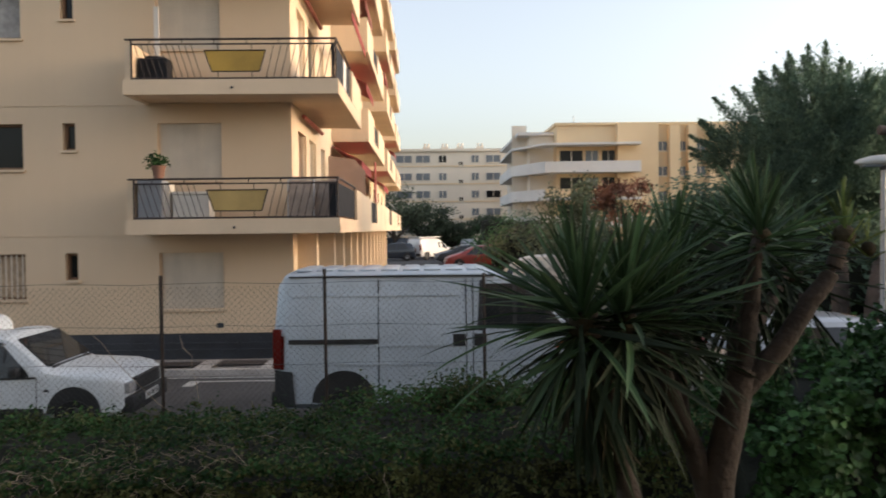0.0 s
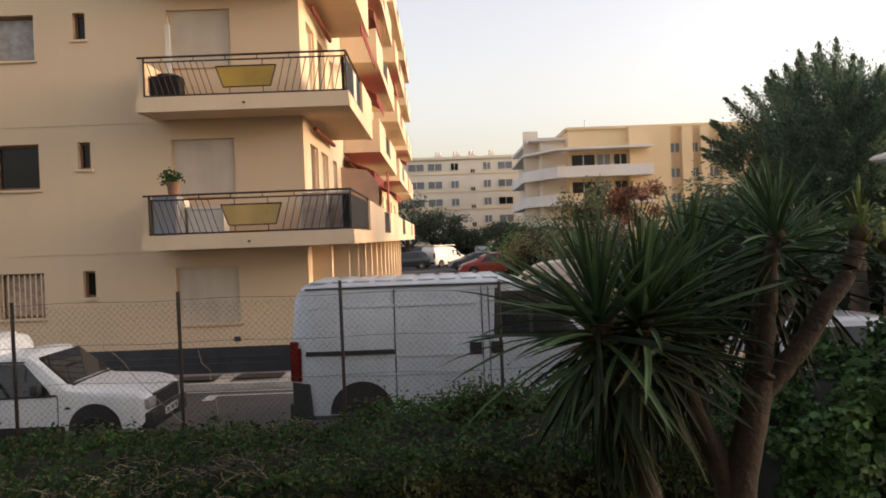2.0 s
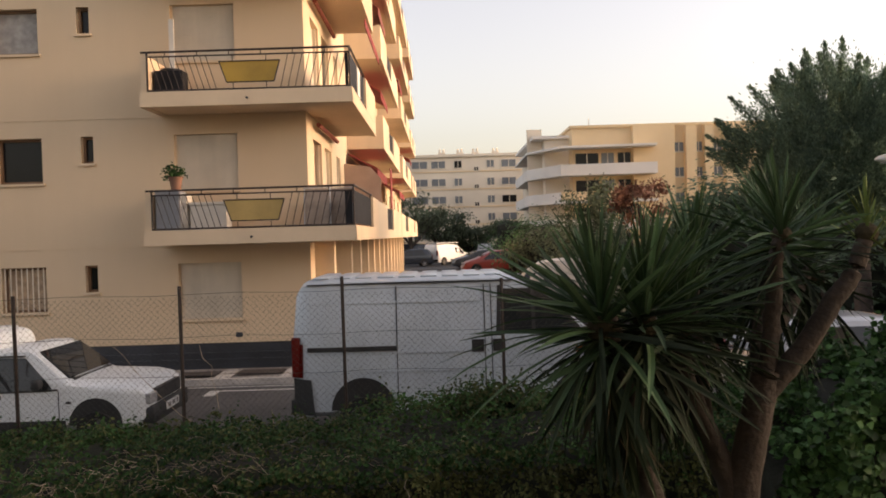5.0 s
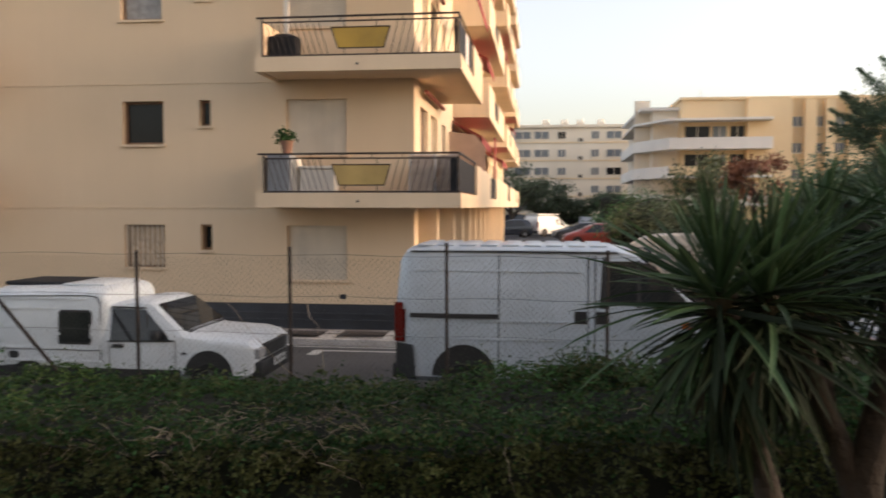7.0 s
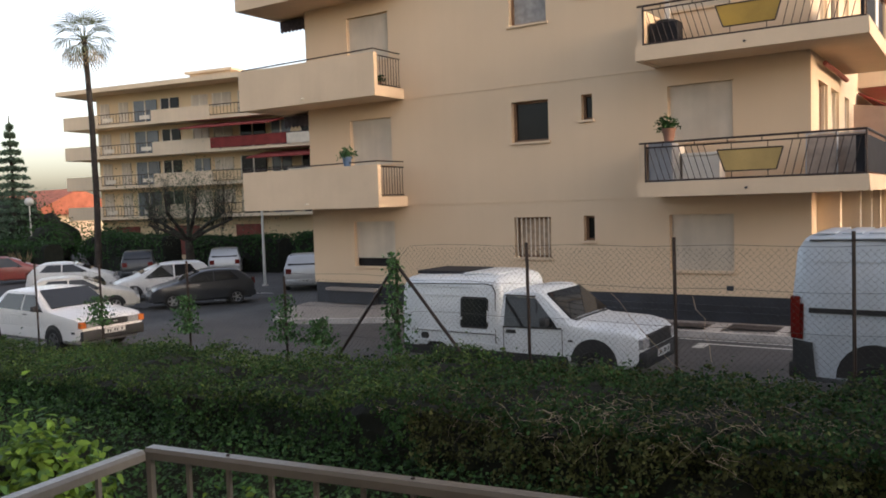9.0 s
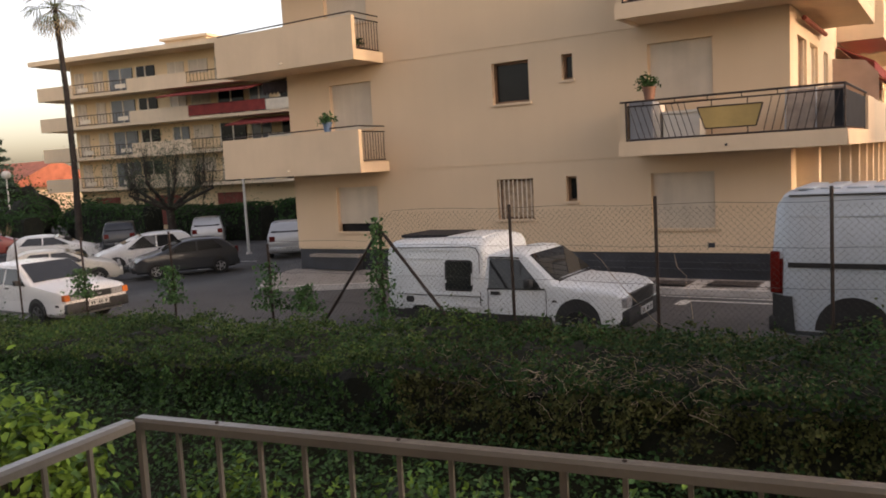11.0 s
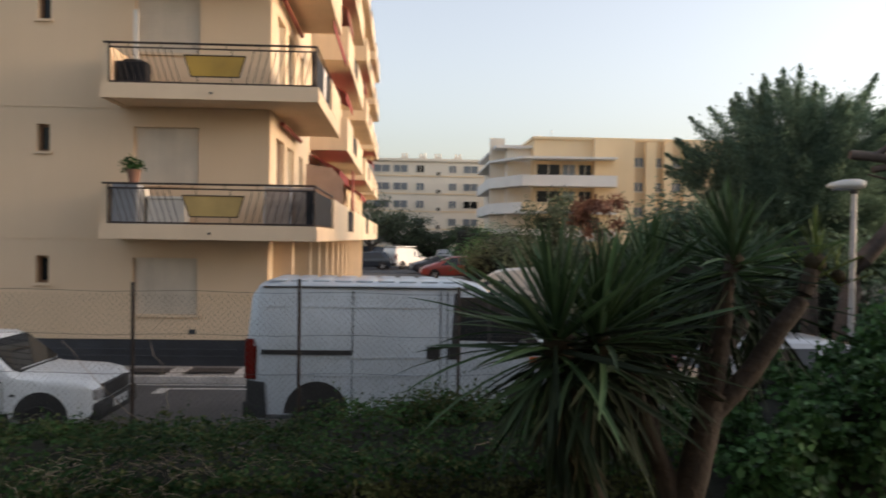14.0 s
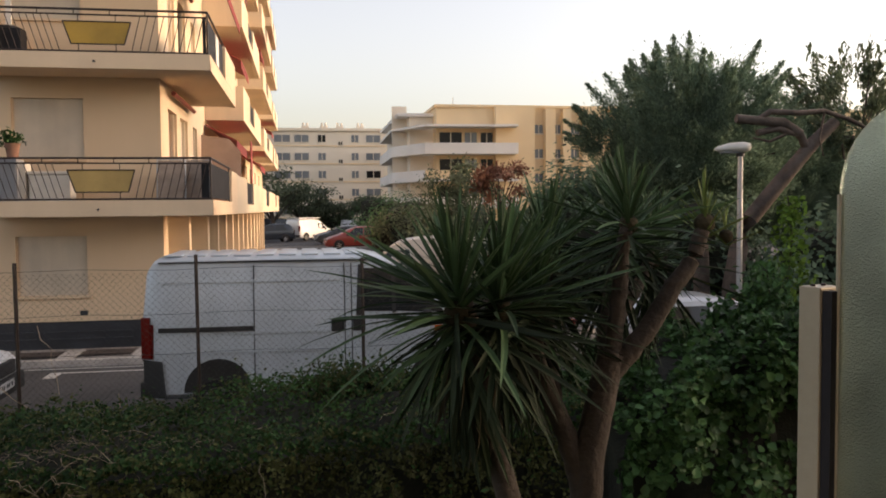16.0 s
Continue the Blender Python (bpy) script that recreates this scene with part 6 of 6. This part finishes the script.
part("branch", bar([(1.15, -0.1, 4.6), (0.7, -0.2, 4.42), (0.3, -0.2, 4.5)], 0.04, 0.02, 6), PINEB, lp, smooth=60)
part("branch", bar([(2.1, -0.1, 5.1), (1.95, -0.15, 4.5), (2.05, -0.15, 4.1)], 0.03, 0.012, 6), PINEB, lp, smooth=60)
part("trunk", bar([(-0.55, 0.4, 0), (-0.62, 0.4, 2.2)], 0.2, 0.17, 10), PINEB, lp, smooth=60)

tree("cypress_tree", (16.6, 26.2, 0), [(0, 0, 0), (0, 0, 3)], (0, 0, 3.2), (2.5, 2.0, 2.5), 36000, 0.13, CYPR, "dark evergreen tree behind the leaning pine", narrow=0.34, spiky=0.17, clumps=140, r=0.25, shell=0.35, core=0.78)
for x, y, rx, rz, n, m in ((9.5, 20.5, 2.2, 2.3, 2600, CYPR), (12.6, 19.2, 2.6, 1.9, 2600, CYPR), (15.5, 20.5, 2.6, 2.0, 2400, CYPR), (7.2, 22.5, 2.0, 2.6, 4200, CYPR), (8.8, 26.5, 2.4, 3.0, 4200, CYPR), (5.6, 27.0, 1.7, 2.0, 2600, OLIVE), (6.2, 33.0, 2.2, 2.2, 2000, OLIVE), (5.2, 40, 2.2, 2.2, 2600, OLIVE), (6.0, 48, 2.6, 2.5, 2600, IVY), (7.2, 56, 3, 2.7, 2600, OLIVE), (6.6, 70, 3, 3.0, 2600, IVY), (18.5, 18.5, 3, 2.2, 1800, CYPR), (11.8, 15.2, 1.6, 1.5, 1500, IVY), (10.8, 29, 2.6, 3.4, 2200, CYPR)):
    bush("evergreen_shrub", (x, y, 0), (rx, rx * 0.8, rz), n, 0.22, m, "dense dark evergreen shrub along the street", lump=0.4)
tree("rust_leaved_tree", (5.0, 21.5, 0), [(0, 0, 0), (0.05, 0, 1.6), (0, 0, 2.9)], (0, 0, 3.5), (0.75, 0.6, 0.55), 2200, 0.11, RUST, "small tree with rust-red young leaves", r=0.06)
tree("young_tree", (6.1, 34, 0), [(0, 0, 0), (0.1, 0, 2.5)], (0.1, 0, 3.5), (1.4, 1.2, 1.3), 3600, 0.17, OLIVE, "young green tree with loose crown", r=0.08)
for x, y, h, w in ((-3.2, 84, 7.0, 3.8), (-0.2, 90, 5.4, 3.6), (3.2, 93, 3.6, 3.0), (8.0, 92, 4.2, 3.2), (-7, 88, 5.5, 4)):
    tree("olive_tree", (x, y, 0), [(0, 0, 0), (0.2, 0, h * 0.25), (0.1, 0, h * 0.5)], (0, 0, h * 0.72), (w, w * 0.8, h * 0.36), 3600, 0.34, OLIVE, "spreading grey-green tree before the far block", r=0.25)
for x, y, rx, rz in ((2.0, 99, 7, 1.5), (9.5, 88, 3.5, 2.4), (13, 80, 4, 2.2), (7.6, 72, 2.6, 2.2), (8.4, 64, 2.6, 2.2), (-9, 95, 6, 2)):
    bush("far_hedge", (x, y, 0), (rx, 1.6, rz), 2400, 0.3, HEDGE, "clipped green hedge at the far car park", "hedge")

# car park side
for x0, x1, y, h in ((-60, -50.5, 31.0, 2.2), (-50, -43.0, 34.5, 2.5), (-42.5, -34.5, 36.0, 2.3), (-33.8, -27.5, 36.5, 2.5), (-75, -60, 30, 2.2)):
    bank("car_park_hedge", (x0, x1), y, y + 1.6, lambda x, h=h: h + 0.05 * math.sin(x) - 1.22, -1.2, 5200, 0.17, HEDGE, "clipped dark hedge behind the parked cars", wob=0.08)
for x, y, rx, rz in ((-24.5, 36.5, 2.0, 3.0), (-27.5, 40, 2.6, 3.2), (-21, 38, 2.4, 3.0), (-52, 37.0, 2.6, 2.2), (-58, 36, 3.2, 2.4), (-66, 40, 5, 3.4), (-74, 42, 5, 4.0), (-82, 44, 6, 4.2), (-60, 30.2, 2.5, 2.2), (-92, 52, 6, 5)):
    bush("dense_shrub", (x, y, -1.05), (rx, rx * 0.7, rz), 2200, 0.26, CYPR if x > -30 else HEDGE, "dense dark green shrub by the car park", lump=0.4)

pt = thing("pollarded_tree", (-38.6, 33.0, -1.04), "pollarded tree with bare upright shoots", "tree")
part("trunk", bar([(0, 0, 0), (0.1, 0, 1.2), (0, 0, 2.2)], 0.28, 0.22, 10), BARK, pt, smooth=60)
bm = bmesh.new()
for i in range(9):
    a = i * 0.7
    e = Vector((3.6 * math.cos(a) * rng.uniform(0.45, 1.1), 2.0 * math.sin(a), 3.2 + rng.uniform(-0.3, 0.7)))
    part("limb", bar([(0, 0, 2.1), tuple(e * 0.5 + Vector((0, 0, 1.1))), tuple(e)], 0.13, 0.07, 7), BARK, pt, smooth=60)
    for k in range(48):
        b = e * rng.uniform(0.75, 1.0) + Vector((0, 0, 0.1))
        L = rng.uniform(1.1, 2.7)
        tube(bm, [b, b + Vector((rng.normal() * 0.15, rng.normal() * 0.15, L * 0.5)), b + Vector((e.x * 0.12 + rng.normal() * 0.4, rng.normal() * 0.3, L))], 0.011, 0.005, 4, False)
part("shoot_growth", bm, BARK, pt)["kind"] = "stuff"
n = 9000
c = rng.normal(size=(n, 3)) * (2.2, 1.3, 1.0) + (0, 0, 4.1)
u, v = leaf_axes(n, c * 0 + (0, 0, 1), 0.13, 0.06)
quads("young_leaves", c, u, v, OLIVE, pt, "stuff")


def palm(loc, h, nf, L):
    p = thing("palm_tree", loc, "tall fan palm with grey trunk", "tree")
    part("trunk", bar([(0, 0, 0), (0.25, 0, h * 0.3), (0.2, 0, h * 0.65), (-0.1, 0, h)], 0.21, 0.15, 12), BARK, p, smooth=60)
    for i in range(nf):
        az, el = i * 137.5, 70 - 128 * (i / nf)
        bm = bmesh.new()
        for k in range(-6, 7):
            a = radians(k * 11)
            x0 = L * 0.45
            tip = Vector((x0 + L * 0.62 * math.cos(a), L * 0.62 * math.sin(a), -0.34 * L))
            mid = Vector((x0 + L * 0.3 * math.cos(a), L * 0.3 * math.sin(a), -0.03 * L))
            w = Vector((-math.sin(a), math.cos(a), 0)) * 0.035
            q = [bm.verts.new(Vector((x0, 0, 0))), bm.verts.new(mid - w), bm.verts.new(tip), bm.verts.new(mid + w)]
            bm.faces.new(q)
        tube(bm, [(0, 0, 0), (x0, 0, 0)], 0.03, 0.02, 5)
        f = part("frond", bm, PALMG if el > -35 else PALMD, p)
        f.matrix_basis = pose(-0.1, 0, h, 0, -el, az)
    return p


palm((-46.0, 32.0, -1.04), 14.6, 24, 2.2)
palm((-57.5, 29.5, -1.04), 2.2, 20, 1.5)
fir = thing("fir_tree", (-66.0, 38.0, -1.04), "dark pointed fir tree beyond the car park", "tree")
part("trunk", bar([(0, 0, 0), (0, 0, 12)], 0.25, 0.04, 8), BARK, fir)
n = 7000
t = rng.uniform(0, 1, n) ** 0.7
lev = np.floor(t * 16) / 16
az = rng.uniform(0, 6.28, n)
rad_ = (1 - lev) * 3.0 * rng.uniform(0.1, 1, n)
c = np.stack([rad_ * np.cos(az), rad_ * np.sin(az), 1.2 + lev * 10.6 - 0.16 * rad_ + rng.normal(size=n) * 0.08], 1)
u, v = leaf_axes(n, np.stack([0 * az, 0 * az, 1 + 0 * az], 1), 0.42, 0.16, 0.2)
quads("needles", c, u, v, CYPR, fir, "stuff")
sw = thing("flax_plant", (-52.5, 31.0, -1.04), "dry pale sword-leaved plant by the hedge", "plant")
bm = bmesh.new()
for i in range(46):
    a, L = i * 2.4, rng.uniform(1.2, 2.2)
    d = Vector((math.cos(a) * rng.uniform(0.2, 0.8), math.sin(a) * rng.uniform(0.2, 0.8), 1)).normalized()
    s = d.cross(Vector((0, 0, 1))).normalized() * 0.05
    q = [bm.verts.new(-s), bm.verts.new(d * L * 0.6 - s), bm.verts.new(d * L + Vector((0, 0, -0.2))), bm.verts.new(d * L * 0.6 + s), bm.verts.new(s)]
    bm.faces.new(q)
part("blades", bm, PALMD, sw)


# ---------------------------------------------------------------- street lamps
def street_lamp(loc, h, rz, label):
    l = thing("street_lamp", loc, label, "street lamp", rz=rz)
    part("post", bar([(0, 0, 0), (0, 0, 0.9), (0, 0, h - 0.12)], 0.075, 0.055, 12), GALV, l, smooth=60)
    bm = bmesh.new()
    prof = [(-0.62, 0.02, 0.02), (-0.55, 0.10, 0.06), (-0.3, 0.19, 0.12), (0.0, 0.19, 0.13), (0.12, 0.14, 0.1), (0.16, 0.05, 0.04)]
    rings = [[bm.verts.new((x, w * math.cos(a), (hh if math.sin(a) > 0 else hh * 0.8) * math.sin(a) + 0.05 + x * 0.05)) for a in [k * math.pi / 8 for k in range(16)]] for x, w, hh in prof]
    for a, b in zip(rings, rings[1:]):
        for k in range(16):
            bm.faces.new((a[k], a[(k + 1) % 16], b[(k + 1) % 16], b[k]))
    bm.faces.new(rings[0])
    bm.faces.new(rings[-1][::-1])
    bm.transform(Matrix.Translation((0.06, 0, h)))
    hd = part("lamp_head", bm, LAMPW, l, "cream oval lamp head", smooth=60)
    part("lamp_glass", box(-0.42, -0.06, -0.12, 0.12, h - 0.075, h - 0.03, 0.02), PALEGL, hd)
    part("collar", bar([(0, 0, h - 0.14), (0, 0, h)], 0.085, 0.085, 12), PLAST, l)
    return l


street_lamp((9.37, 17.7, GZ), 4.0, -8, "grey steel street lamp with cream oval head")


def globe_lamp(loc, h):
    l = thing("garden_lamp", loc, "white garden lamp post with round head", "street lamp")
    part("post", bar([(0, 0, 0), (0, 0, h)], 0.07, 0.05, 10), LAMPW, l, smooth=60)
    part("globe", lathe([(0.05, h), (0.3, h + 0.12), (0.36, h + 0.34), (0.26, h + 0.58), (0.05, h + 0.66)], 16), LAMPW, l, smooth=60)


globe_lamp((-54.5, 29.0, -1.04), 3.4)
globe_lamp((-62.0, 37.0, -1.04), 4.6)
pole = thing("lamp_post", (-29.6, 30.2, -1.04), "plain white lamp post at the car park", "street lamp")
part("post", bar([(0, 0, 0), (0, 0, 4.6)], 0.075, 0.06, 12), LAMPW, pole, smooth=60)
part("base", lathe([(0.16, 0), (0.16, 0.06), (0.09, 0.1)], 14), KERB, pole, smooth=40)

# ---------------------------------------------------------------- the terrace on which the camera stands
RT = 2.3
A, B_, C_ = Vector((-1.70, 2.635, 0)), Vector((0.62, 2.99, 0)), Vector((0.86, 2.66, 0))
L_ = Vector((-1.42, 0.0, 0))
terrace = thing("terrace", (0, 1.5, 1.1), "tiled terrace floor with concrete edge", "terrace", kind="structure")
part("slab", prism([(-1.76, 2.72), (0.64, 3.08), (0.98, 2.70), (1.6, -0.6), (-1.5, -0.6)], 2, 0.9, 1.28), PAVE, terrace, world=True)
part("tiles", prism([(-1.72, 2.68), (0.62, 3.03), (0.95, 2.68), (1.56, -0.58), (-1.46, -0.58)], 2, 1.28, 1.3), FLOORT, terrace, world=True)
part("footing", box(-1.4, 1.2, -0.6, 2.4, -0.2, 0.9), STUCCO_L, terrace, world=True)
rail = thing("terrace_railing", tuple(A + Vector((0, 0, 1.3))), "grey-brown painted metal railing with flat handrail", "railing")


def handrail(p, q, first=0):
    d = (q - p).normalized()
    s = Vector((-d.y, d.x, 0)) * 0.019
    bm = bmesh.new()
    v = []
    for e in (p, q):
        v.append([bm.verts.new(e + o) for o in (s + Vector((0, 0, RT - 0.025)), s + Vector((0, 0, RT - 0.008)), s * 0.7 + Vector((0, 0, RT)), -s * 0.7 + Vector((0, 0, RT)), -s + Vector((0, 0, RT - 0.008)), -s + Vector((0, 0, RT - 0.025)))])
    for k in range(6):
        bm.faces.new((v[0][k], v[0][(k + 1) % 6], v[1][(k + 1) % 6], v[1][k]))
    bm.faces.new(v[0])
    bm.faces.new(v[1][::-1])
    part("handrail", bm, RAILP, rail, world=True)
    part("low_rail", bar([tuple(p + Vector((0, 0, 1.42))), tuple(q + Vector((0, 0, 1.42)))], 0.014, seg=6), RAILP, rail, world=True)
    n = round((q - p).length / 0.118)
    for i in range(first, n + 1):
        c = p.lerp(q, i / n)
        w = 0.0072 if i in (0, n) or i % 9 == 0 else 0.0048
        bm = box(-w, w, -w, w, 1.3 if w > 0.006 else 1.42, RT - 0.022)
        bm.transform(Matrix.Rotation(math.atan2(d.y, d.x), 4, "Z"))
        bm.transform(Matrix.Translation(c))
        part("rail_post" if w > 0.006 else "baluster", bm, RAILP, rail, world=True)


handrail(A, B_)
handrail(A + Vector((0.002, -0.03, 0)), L_, 1)
handrail(B_ + Vector((0.02, -0.03, 0)), C_, 1)
for i in range(5):
    c = A.lerp(B_, 0.1 + 0.2 * i)
    part("rivet", lathe([(0.004, RT), (0.006, RT + 0.002), (0.003, RT + 0.004)], 8, c.x, c.y), IRON, rail, world=True)

div = thing("glass_screen", (0.91, 2.586, 1.3), "frosted glass terrace screen with rounded corner and beige post", "screen", rz=math.degrees(math.atan2(-0.96, 0.28)))
r = 0.13
out = [(0.0, 0.06), (1.5, 0.06), (1.5, 1.755), (r, 1.755)] + [(r - r * math.sin(a), 1.755 - r + r * math.cos(a)) for a in [math.pi / 2 * k / 10 for k in range(1, 11)]]
part("glass_pane", prism(out, 1, -0.004, 0.004), FROST, div, "frosted textured glass pane")
part("edge_trim", bar([(0.0, 0, 0.06), (0.0, 0, 1.62)], 0.006, seg=6), BEIGEP, div)
part("post", box(-0.058, -0.018, -0.022, 0.028, 0.0, 1.475, 0.002), BEIGEP, div, "beige metal post")
# black strip puts the shade of the post's side face into colour
part("post_dark_side", box(-0.017, 0.0, -0.018, 0.0, 0.0, 1.47), BLACKP, div)
for y in (-0.012, 0.012):
    part("screw", lathe([(0.004, 1.475), (0.004, 1.478), (0.002, 1.479)], 8, -0.04, y), IRON, div)

# wall of the house behind, unseen; its height is set to block sky light
hw = tagged(part("house_wall", wall(-9, 13, -0.2, 9.0, [(-0.6, 1.0, 1.32, 3.4)], -0.85, 0.25), STUCCO_L), "unseen cream house wall behind the terrace", "wall", kind="structure")
dr = tagged(part("door_1", box(-0.6, 1.0, -0.78, -0.74, 1.32, 3.4), DARKGL), "dark glass terrace door", "door", kind="structure")
part("door_frame", box(0.17, 0.23, -0.80, -0.72, 1.32, 3.4), TRIMW, dr)
